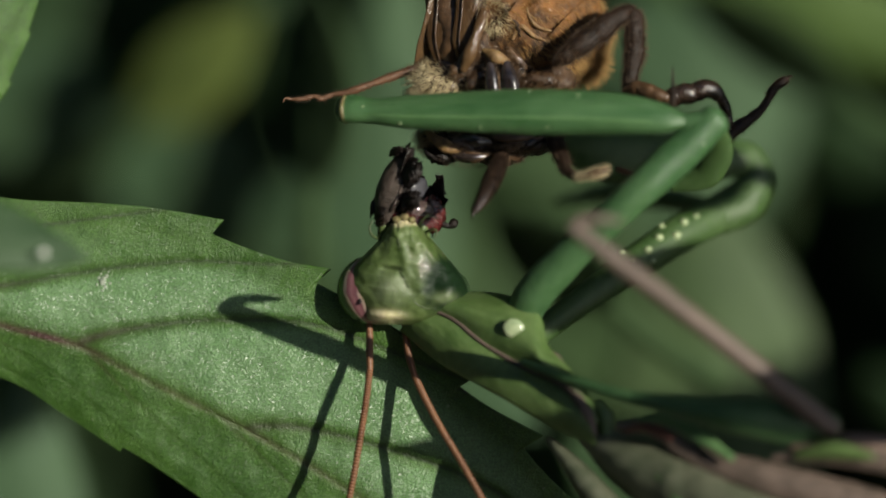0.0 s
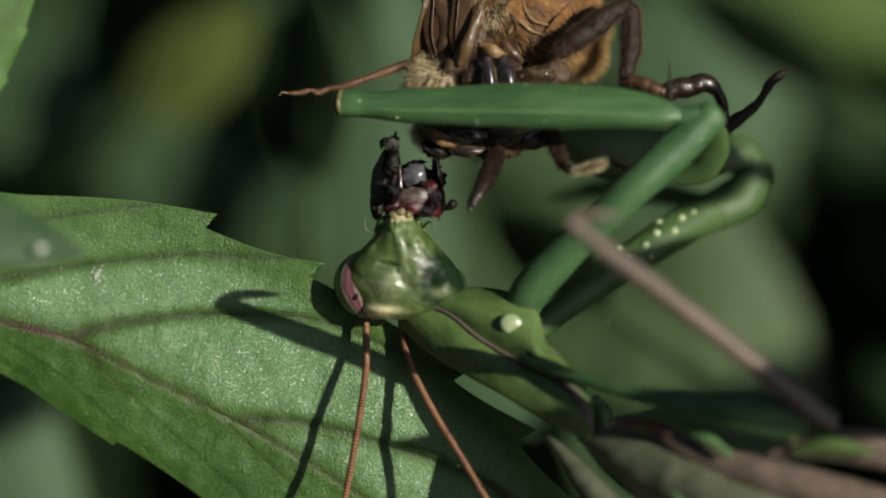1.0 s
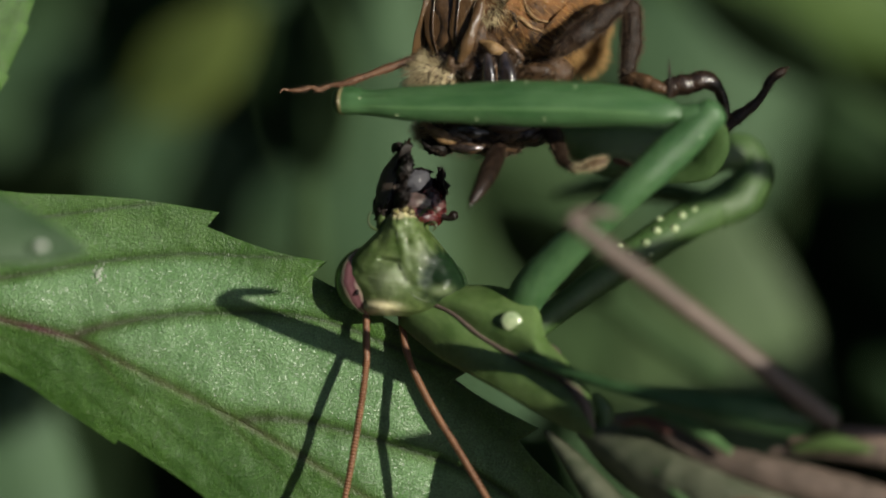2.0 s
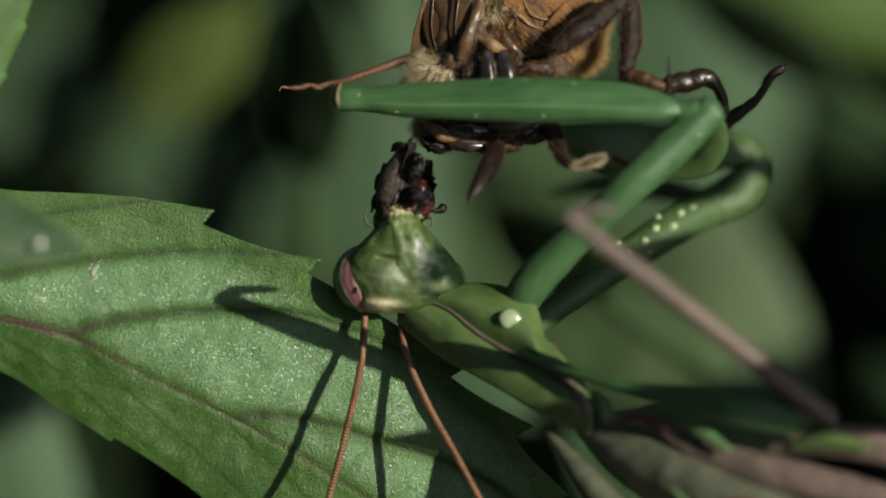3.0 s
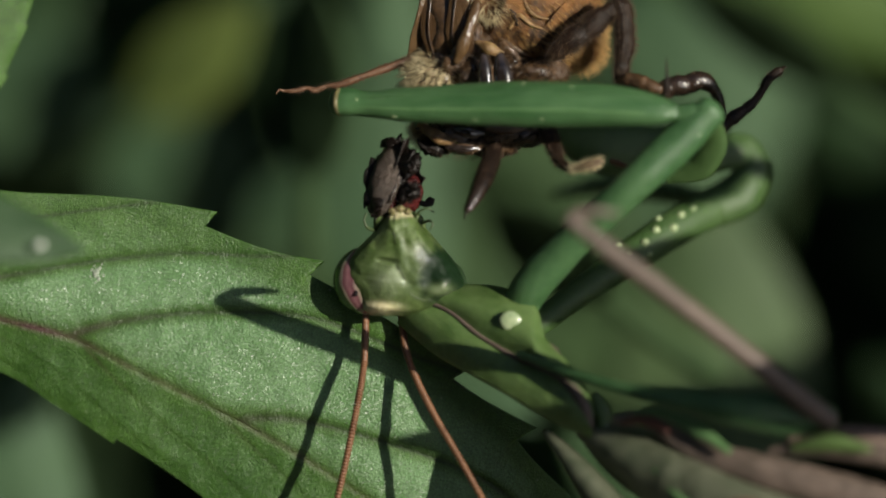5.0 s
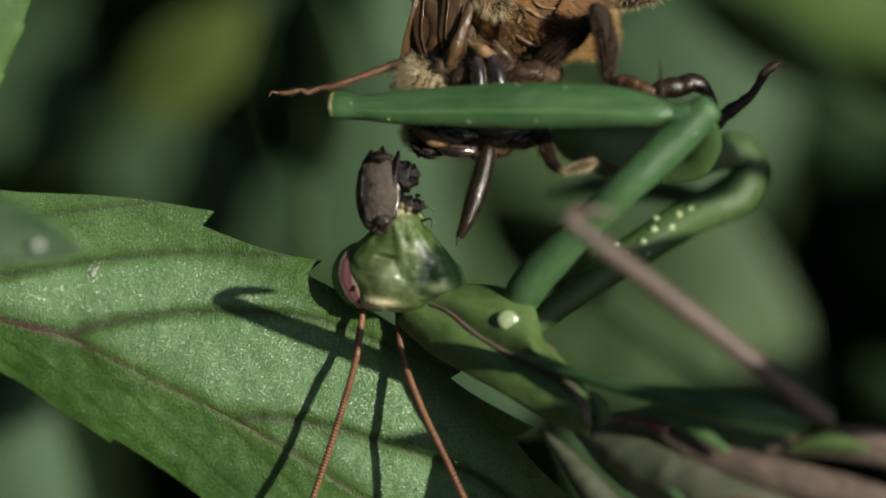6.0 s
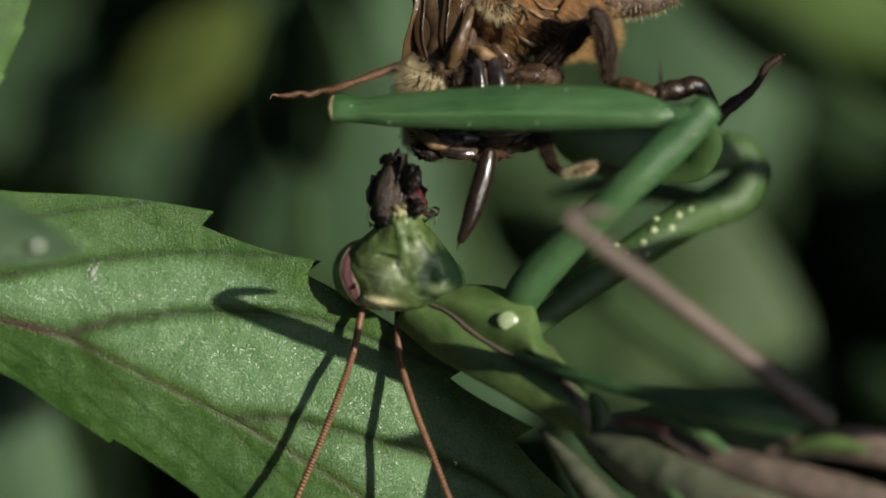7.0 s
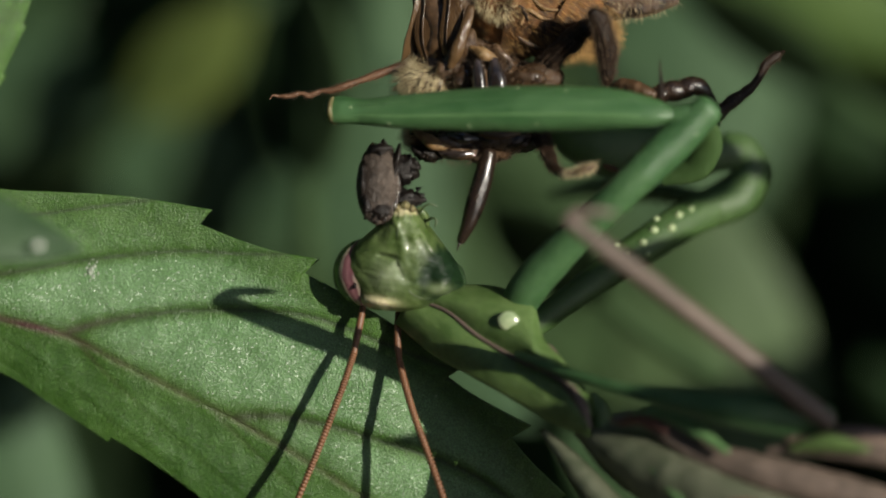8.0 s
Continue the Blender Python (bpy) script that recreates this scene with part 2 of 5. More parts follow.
def sweep(bm, points, radii, around=14, steps=24, deep=1.0, pinch=0.0, caps=(True, True), power=2.0, ref=(0, 1, 0), rough=0.0, ripple=0.0, rings=0, seed=0.0):
    """Closed limb through points with a radius at each; deep: its thickness along ref against its width; power under 2 gives keeled sections."""
    points = [Vector(p) for p in points]
    radii3 = [(r, 0, 0) for r in radii]
    loops = []
    ref = Vector(ref)
    ends = 4
    head_end, tail_end = (ends if c else 0 for c in caps)
    us = [0.0] * head_end + [i / steps for i in range(steps + 1)] + [1.0] * tail_end
    for j, u in enumerate(us):
        c = spline(points, u)
        t = (spline(points, min(1, u + 0.01)) - spline(points, max(0, u - 0.01))).normalized()
        r = max(0.004, spline(radii3, u).x)
        if pinch:
            r *= 1 - pinch * abs(math.cos(u * (len(points) - 1) * math.pi)) ** 6
        if rings:
            r *= 1 + ripple * math.sin(u * rings * 2 * math.pi)
        if j < head_end:
            a = (j + 0.35) / ends * math.pi / 2
            c, r = c - t * r * 0.7 * math.cos(a), r * math.sin(a)
        elif j > len(us) - 1 - tail_end:
            a = (len(us) - 1 - j + 0.35) / ends * math.pi / 2
            c, r = c + t * r * 0.7 * math.cos(a), r * math.sin(a)
        b = (ref - t * ref.dot(t)).normalized()
        s = b.cross(t).normalized()
        loop = []
        for i in range(around):
            a = 2 * math.pi * i / around
            ca, sa = math.cos(a), math.sin(a)
            e = 2 / power
            x, y = math.copysign(abs(ca) ** e, ca), math.copysign(abs(sa) ** e, sa)
            p = c + (s * x + b * y * deep) * r
            if rough:
                p += (p - c) * rough * noise.noise(p * 1.3 + Vector((seed, 0, 0)))
            loop.append(bm.verts.new(p))
        loops.append(loop)
    for a, b in zip(loops, loops[1:]):
        for i in range(around):
            bm.faces.new((a[i], a[(i + 1) % around], b[(i + 1) % around], b[i]))
    if caps[0]:
        bm.faces.new(loops[0][::-1])
    if caps[1]:
        bm.faces.new(loops[-1])
    return bm


def ball(bm, centre, radii, turn=(0, 0, 0), rough=0.0, seg=24, rings=16, scale=1.0, seed=0.0, shape=None):
    """Uneven ellipsoid; shape(unit vector) may change the direction's length."""
    e = Euler([radians(a) for a in turn]).to_matrix()
    made = bmesh.ops.create_uvsphere(bm, u_segments=seg, v_segments=rings, radius=1)
    for v in made["verts"]:
        k = 1 + rough * noise.noise(v.co * scale * 2 + Vector((seed, seed, 0)))
        if shape:
            k *= shape(v.co)
        v.co = Vector(centre) + e @ Vector((v.co.x * radii[0] * k, v.co.y * radii[1] * k, v.co.z * radii[2] * k))
    return bm


def blend(bm, centre, blobs, seg=64, rings=44, sharp=5.0, rough=0.0, scale=1.0):
    """One skin over ellipsoids (centre, radii, turn in degrees) that melt into each other, as seen from centre."""
    c0 = np.array(centre)
    made = bmesh.ops.create_uvsphere(bm, u_segments=seg, v_segments=rings, radius=1)["verts"]
    ways = np.array([v.co.normalized() for v in made])
    mats = []
    for c, r, turn in blobs:
        e = np.array(Euler([radians(a) for a in turn]).to_matrix())
        mats.append((np.array(c), (e / np.array(r)).T))

    def inside(d):
        p = c0 + ways * d[:, None]
        f = np.zeros(len(p))
        for c, m in mats:
            f += np.exp(-sharp * (np.linalg.norm((p - c) @ m.T, axis=1) - 1))
        return f > 1
    d = np.full(len(ways), 12.0)
    step = 0.05
    going = np.ones(len(ways), bool)
    while going.any() and d.max() > 0.1:
        going &= ~inside(d) & (d > 0.06)
        d[going] -= step
    lo, hi = d, d + step
    for _ in range(7):
        m = (lo + hi) / 2
        ins = inside(m)
        lo, hi = np.where(ins, m, lo), np.where(ins, hi, m)
    for v, w, r in zip(made, ways, lo):
        p = Vector(c0 + w * r)
        if rough:
            p += Vector(w) * rough * (noise.noise(p * scale) + 0.5 * noise.noise(p * scale * 2.7))
        v.co = p
    return bm


def hair(bm, base, way, length, thick, bend=None):
    """One tapered hair of two joints."""
    way = way.normalized()
    side = way.orthogonal().normalized()
    other = way.cross(side)
    tip_way = (way + (bend or Vector((0, 0, 0)))).normalized()
    mid = base + way * length * 0.5
    tip = mid + tip_way * length * 0.5
    rows = []
    for p, r in ((base, thick), (mid, thick * 0.7)):
        rows.append([bm.verts.new(p + (side * math.cos(a) + other * math.sin(a)) * r) for a in (0, 2.094, 4.189)])
    t = bm.verts.new(tip)
    for i in range(3):
        j = (i + 1) % 3
        bm.faces.new((rows[0][i], rows[0][j], rows[1][j], rows[1][i]))
        bm.faces.new((rows[1][i], rows[1][j], t))


def fur(bm, source, count, length, thick, lean=(0, 0, 0), keep=None, seed=1, spread=0.5):
    """Hairs on a mesh's faces, by area; keep(centre, normal) picks the places."""
    rnd = random.Random(seed)
    source.faces.ensure_lookup_table()
    source.normal_update()
    faces = [f for f in source.faces if keep is None or keep(f.calc_center_median(), f.normal)]
    if not faces:
        return bm
    picks = rnd.choices(faces, weights=[f.calc_area() for f in faces], k=count)
    for f in picks:
        w = [rnd.random() + 0.01 for _ in f.verts]
        p = sum((v.co * k for v, k in zip(f.verts, w)), Vector()) / sum(w)
        way = f.normal + Vector(lean) + Vector([rnd.uniform(-spread, spread) for _ in range(3)])
        hair(bm, p - f.normal * thick, way, length * rnd.uniform(0.6, 1.15), thick * rnd.uniform(0.7, 1.2), Vector([rnd.uniform(-0.4, 0.4) for _ in range(3)]))
    return bm


def drape(tree, p, lift=0.0):
    """The point of a surface in front of p, raised towards the lens by lift."""
    hit = tree.ray_cast(Vector((p[0], -40, p[2])), Vector((0, 1, 0)))[0]
    return (hit if hit else Vector(p)) - Vector((0, lift, 0))


def part(name, bm, material, parent=None, label="", at=None, smooth=True, level=False):
    """Links a bmesh (in millimetres of the place) as one mesh with its origin at at, under a thing or part."""
    origin = Vector(at) if at is not None else (PLACE[parent] if parent else Vector((0, 0, 0)))
    bmesh.ops.recalc_face_normals(bm, faces=bm.faces)
    bmesh.ops.transform(bm, matrix=Matrix.Scale(MM, 4) @ Matrix.Translation(-origin), verts=bm.verts)
    if smooth:
        for f in bm.faces:
            f.smooth = True
    me = bpy.data.meshes.new(name)
    bm.to_mesh(me)
    bm.free()
    me.materials.append(material)
    ob = new(name, me)
    PLACE[ob] = origin
    if parent:
        ob.parent = parent
        ob.location = (origin - PLACE[parent]) * MM
    else:
        ob.matrix_basis = (Matrix() if level else TILT) @ Matrix.Translation(origin * MM)
    return tagged(ob, label)


def thing(name, at, label, category, group="", kind=""):
    ob = new(name)
    ob.empty_display_size = 0.002
    PLACE[ob] = Vector(at)
    ob.matrix_basis = TILT @ Matrix.Translation(Vector(at) * MM)
    return tagged(ob, label, category, group, kind)


def limb(name, points, radii, material, parent, label="", at=None, **how):
    return part(name, sweep(bmesh.new(), points, radii, **how), material, parent, label, at if at is not None else points[0])


# ---- leaves ----
def leaf_bmesh(mid, upper, lower, ns, nt, teeth, depth, veins_up, veins_low, slant, quilt=0.10, thick=0.16, forward=0.6):
    """Serrated blade between two margins and a midrib (splines), quilted between its side veins, with thickness.
    Returns the bmesh; its layer vein holds (purple vein, green vein groove, pale painted sheen)."""
    bm = bmesh.new()
    layer = bm.verts.layers.float_color.new("vein")
    k_max = len(mid) - 1
    tips = [0, *teeth, k_max]
    per = max(3, ns // len(tips))
    ss = [(k, j / (per - 1) * 0.97) for k in range(len(tips) - 1) for j in range(per)]
    top, bottom = [], []
    for side, margin, veins in ((1, upper, veins_up), (-1, lower, veins_low)):
        grid = []
        for k, ph in ss:
            u = (tips[k] + ph * (tips[k + 1] - tips[k])) / k_max
            a, b = spline(mid, u), spline(margin, u)
            out = b - a
            width = out.length
            out = out.normalized() if width > 1e-6 else Vector((0, 0, 1))
            fwd = (spline(mid, min(1, u + 0.01)) - spline(mid, max(0, u - 0.01))).normalized()
            size = depth * (1 if side > 0 else 0.35) * (0.75 + 0.5 * abs(noise.noise(Vector((k * 3.7, side, 0))))) * min(1, width / 4)
            saw = ph ** 2.2
            row = []
            for j in range(nt + 1):
                t = j / nt
                p = a.lerp(b, t)
                edge = max(0, (t - 0.72) / 0.28) ** 2
                p = p + (out * (saw - 0.25) + fwd * forward * saw) * size * edge
                pos = u * k_max
                near, gap = 9.0, 1.0
                lines = [s0 + slant * t ** 1.3 for s0 in veins]
                for q in lines:
                    near = min(near, abs(pos - q))
                dist = near * width * 0 + near * 3.6
                groove = math.exp(-(dist / 0.42) ** 2)
                rib = math.exp(-(t * width / 0.19) ** 2)
                bulge = (1 - math.exp(-(dist / 1.6) ** 2)) * (1 - math.exp(-(t * width / 1.3) ** 2))
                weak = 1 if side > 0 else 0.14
                h = weak * (quilt * bulge * (1 - 0.6 * edge) - 0.10 * groove * (1 - t * 0.6)) - 0.06 * rib
                h += 0.10 * noise.noise(p * 0.45) + 0.05 * noise.noise(p * 1.3)
                v = bm.verts.new(p + Vector((0, -h, 0)))
                stain = 0.45 + 0.55 * max(0, 1 - abs(u - 0.24) / 0.13)
                purple = max(rib * stain * (0.9 + 0.5 * noise.noise(p * 0.8)), 0.7 * groove * max(0, 1 - 2.4 * t) * max(0, 1 - u * 1.2))
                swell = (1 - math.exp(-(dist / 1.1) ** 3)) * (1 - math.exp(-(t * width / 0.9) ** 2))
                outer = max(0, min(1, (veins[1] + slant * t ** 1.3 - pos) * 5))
                # whitish sheen as colour between veins; the turned-away lower half gets little
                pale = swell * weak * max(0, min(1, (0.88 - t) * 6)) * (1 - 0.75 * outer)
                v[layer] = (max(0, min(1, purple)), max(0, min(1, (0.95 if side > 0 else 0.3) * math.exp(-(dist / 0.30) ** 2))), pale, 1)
                row.append(v)
            grid.append(row)
        for r0, r1 in zip(grid, grid[1:]):
            for j in range(nt):
                bm.faces.new((r0[j], r0[j + 1], r1[j + 1], r1[j]))
    bmesh.ops.remove_doubles(bm, verts=bm.verts, dist=0.002)
    bmesh.ops.recalc_face_normals(bm, faces=bm.faces)
    bm.normal_update()
    if sum(f.normal.y for f in bm.faces) > 0:
        bmesh.ops.reverse_faces(bm, faces=bm.faces)
    front = list(bm.verts)
    back = {v: bm.verts.new(v.co + Vector((0, thick, 0))) for v in front}
    for v in front:
        back[v][layer] = v[layer]
    rims = [e for e in bm.edges if e.is_boundary]
    for f in list(bm.faces):
        bm.faces.new([back[v] for v in reversed(f.verts)])
    for e in rims:
        a, b = e.verts
        bm.faces.new((a, b, back[b], back[a]))
    return bm


LEAF_AT = (-27.95, 3.20, -0.75)
hold_leaf = thing("leaf", LEAF_AT, "green serrated leaf with purple midrib, mantis shadow across it", "leaf")
mid = [(-27.95, 3.20, -0.75), (-24.06, 3.00, -1.91), (-20.19, 2.80, -3.22), (-16.85, 2.60, -4.09), (-14.37, 2.40, -5.32), (-11.88, 2.30, -6.55), (-8.74, 2.20, -8.12), (-4.73, 2.10, -10.51), (-0.62, 2.40, -13.35), (2.47, 3.00, -16.46), (4.03, 3.50, -18.81)]
upper = [(-27.82, 3.20, -0.54), (-23.25, 2.40, 2.73), (-18.60, 2.20, 2.65), (-13.97, 2.00, 2.16), (-10.75, 1.80, 1.26), (-7.79, 1.50, -0.15), (-4.46, 1.20, -1.82), (0.41, 1.20, -5.48), (3.74, 1.60, -8.57), (5.17, 2.60, -12.58), (4.16, 3.50, -18.87)]
lower = [(-28.08, 3.20, -0.95), (-25.39, 3.50, -4.10), (-20.25, 3.80, -5.66), (-17.66, 3.70, -7.15), (-14.94, 3.50, -8.75), (-12.10, 3.40, -10.45), (-9.13, 3.30, -12.35), (-5.78, 3.20, -14.41), (-2.17, 3.30, -16.48), (0.93, 3.50, -18.04), (3.90, 3.50, -18.92)]
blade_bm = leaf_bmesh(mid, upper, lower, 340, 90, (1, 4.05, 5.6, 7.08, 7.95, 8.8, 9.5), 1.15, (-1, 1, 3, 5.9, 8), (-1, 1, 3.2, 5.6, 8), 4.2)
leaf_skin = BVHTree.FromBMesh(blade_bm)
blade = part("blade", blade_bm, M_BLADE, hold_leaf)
limb("petiole", [(-27.96, 3.30, -0.75), (-31.17, 4.50, 0.03), (-35.09, 7.00, 0.03), (-37.30, 8.00, -1.02)], [0.5, 0.6, 0.7, 0.9], M_STEM, hold_leaf)
for i, (x, z, r) in enumerate(((0, 0, 0.20), (0.15, 0.22, 0.10), (-0.2, 0.15, 0.08), (0.1, -0.25, 0.10), (0.32, -0.1, 0.07), (-0.1, 0.33, 0.06), (-0.28, -0.15, 0.06), (0.24, 0.42, 0.05), (-0.05, -0.42, 0.05))):
    c = drape(leaf_skin, Vector((-15.64, 2.00, -1.16)) + Vector((x, 0, z)))
    part("blemish", ball(bmesh.new(), c, (r * 0.8, 0.02, r), rough=0.6, seg=16, rings=10, seed=i * 2.0), M_FLECK, hold_leaf, "whitish fleck on the blade", c)


# ---- mantis ----
def eye_material():
    """Compound eye in crescents: green rim, cream line, rose field, dark streak, cream edge."""
    m = surface("mantis_eye", (0.2, 0.2, 0.1), (0.3, 0.3, 0.15), grain=0.1, rough=0.22, bump=0.12, fine=0.03, coat=0.6)
    n, l = m.node_tree.nodes, m.node_tree.links
    tc = n.new("ShaderNodeTexCoord")
    sp = n.new("ShaderNodeSeparateXYZ")
    l.new(tc.outputs["Object"], sp.inputs[0])
    wob = n.new("ShaderNodeTexNoise")
    wob.inputs["Scale"].default_value = 1500
    l.new(tc.outputs["Object"], wob.inputs["Vector"])
    ad = n.new("ShaderNodeMath")
    ad.operation = "MULTIPLY_ADD"
    ad.inputs[1].default_value, ad.inputs[2].default_value = 0.00016, -0.00008
    l.new(wob.outputs["Fac"], ad.inputs[0])
    ad2 = n.new("ShaderNodeMath")
    ad2.operation = "ADD"
    l.new(sp.outputs["X"], ad2.inputs[0])
    l.new(ad.outputs[0], ad2.inputs[1])
    def calc(op, a, b):
        m_ = n.new("ShaderNodeMath")
        m_.operation = op
        for i, v in enumerate((a, b)):
            if isinstance(v, float):
                m_.inputs[i].default_value = v
            else:
                l.new(v, m_.inputs[i])
        return m_.outputs[0]
    high = calc("DIVIDE", sp.outputs["Z"], 0.00157)
    girth = calc("POWER", calc("MAXIMUM", calc("SUBTRACT", 1.0, calc("MULTIPLY", high, high)), 0.03), 0.5)
    # the rose field narrows downwards into the cream edge
    slope = calc("MULTIPLY", calc("MAXIMUM", calc("SUBTRACT", -0.00020, sp.outputs["Z"]), 0.0), 0.34)
    mr = n.new("ShaderNodeMapRange")
    mr.inputs["From Min"].default_value, mr.inputs["From Max"].default_value = -0.00155, 0.0
    l.new(calc("SUBTRACT", calc("DIVIDE", ad2.outputs[0], girth), slope), mr.inputs["Value"])
    r = n.new("ShaderNodeValToRGB")
    e = r.color_ramp.elements
    stops = ((0.0, (0.060, 0.105, 0.030)), (0.16, (0.075, 0.120, 0.038)), (0.20, (0.36, 0.30, 0.20)), (0.25, (0.34, 0.26, 0.20)), (0.29, (0.180, 0.070, 0.078)), (0.42, (0.260, 0.120, 0.128)), (0.56, (0.140, 0.055, 0.064)), (0.64, (0.30, 0.22, 0.18)), (0.78, (0.20, 0.19, 0.10)))
    while len(e) < len(stops):
        e.new(0.5)
    for x, (p, c) in zip(e, stops):
        x.position, x.color = p, (*c, 1)
    l.new(mr.outputs[0], r.inputs[0])
    l.new(r.outputs[0], n["Principled BSDF"].inputs["Base Color"])
    return m


M_EYE = eye_material()


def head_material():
    """Wet green skin of the face: darker right cheek, pale cheek, painted pale highlights and cream brow by the mesh's
    own colour value.
    """
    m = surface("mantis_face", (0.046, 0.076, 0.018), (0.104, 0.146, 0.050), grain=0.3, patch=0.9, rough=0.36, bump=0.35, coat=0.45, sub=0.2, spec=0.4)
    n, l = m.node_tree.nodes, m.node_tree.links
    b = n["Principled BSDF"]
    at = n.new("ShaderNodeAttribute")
    at.attribute_name = "face_tint"
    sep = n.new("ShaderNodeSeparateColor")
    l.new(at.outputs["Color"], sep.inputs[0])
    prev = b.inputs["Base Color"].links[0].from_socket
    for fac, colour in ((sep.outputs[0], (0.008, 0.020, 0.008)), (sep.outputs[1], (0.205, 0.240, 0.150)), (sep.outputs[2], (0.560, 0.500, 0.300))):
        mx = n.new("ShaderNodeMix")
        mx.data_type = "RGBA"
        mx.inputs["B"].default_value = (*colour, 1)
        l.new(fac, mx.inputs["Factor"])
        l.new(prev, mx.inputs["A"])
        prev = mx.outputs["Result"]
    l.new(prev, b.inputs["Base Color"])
    for name, plain, dull in (("Coat Weight", 0.40, 0.10), ("Specular IOR Level", 0.18, 0.10)):
        gloss = n.new("ShaderNodeMapRange")
        gloss.inputs["To Min"].default_value, gloss.inputs["To Max"].default_value = plain, dull
        l.new(sep.outputs[0], gloss.inputs["Value"])
        l.new(gloss.outputs[0], b.inputs[name])
    # wet film over fine wrinkles
    tc = n.new("ShaderNodeTexCoord")
    wrinkle = n.new("ShaderNodeTexNoise")
    wrinkle.inputs["Scale"].default_value, wrinkle.inputs["Detail"].default_value = 3800, 3.0
    l.new(tc.outputs["Object"], wrinkle.inputs["Vector"])
    film_bump = n.new("ShaderNodeBump")
    film_bump.inputs["Strength"].default_value, film_bump.inputs["Distance"].default_value = 0.75, 0.00008
    l.new(wrinkle.outputs["Fac"], film_bump.inputs["Height"])
    l.new(film_bump.outputs[0], b.inputs["Coat Normal"])
    b.inputs["Coat Roughness"].default_value = 0.07
    return m


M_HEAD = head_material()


def near_line(x, z, points):
    """Distance of (x, z) from a polyline."""
    best = 99.0
    for (x0, z0), (x1, z1) in zip(points, points[1:]):
        dx, dz = x1 - x0, z1 - z0
        k = max(0.0, min(1.0, ((x - x0) * dx + (z - z0) * dz) / (dx * dx + dz * dz)))
        best = min(best, math.hypot(x - x0 - k * dx, z - z0 - k * dz))
    return best


def hump(x, z, cx, cz, rx, rz):
    return math.exp(-((x - cx) / rx) ** 2 - ((z - cz) / rz) ** 2)


CREASE = [(-2.85, -0.46), (-2.45, -0.50), (-2.14, -0.56), (-1.90, -0.95), (-1.71, -1.35), (-1.53, -1.55)]
RIDGE = [(-2.27, 1.05), (-1.96, 0.38), (-1.88, -0.30), (-1.80, -0.80)]
SECOND_RIDGE = [(-1.20, 0.85), (-0.92, 0.38), (-0.45, -0.20)]


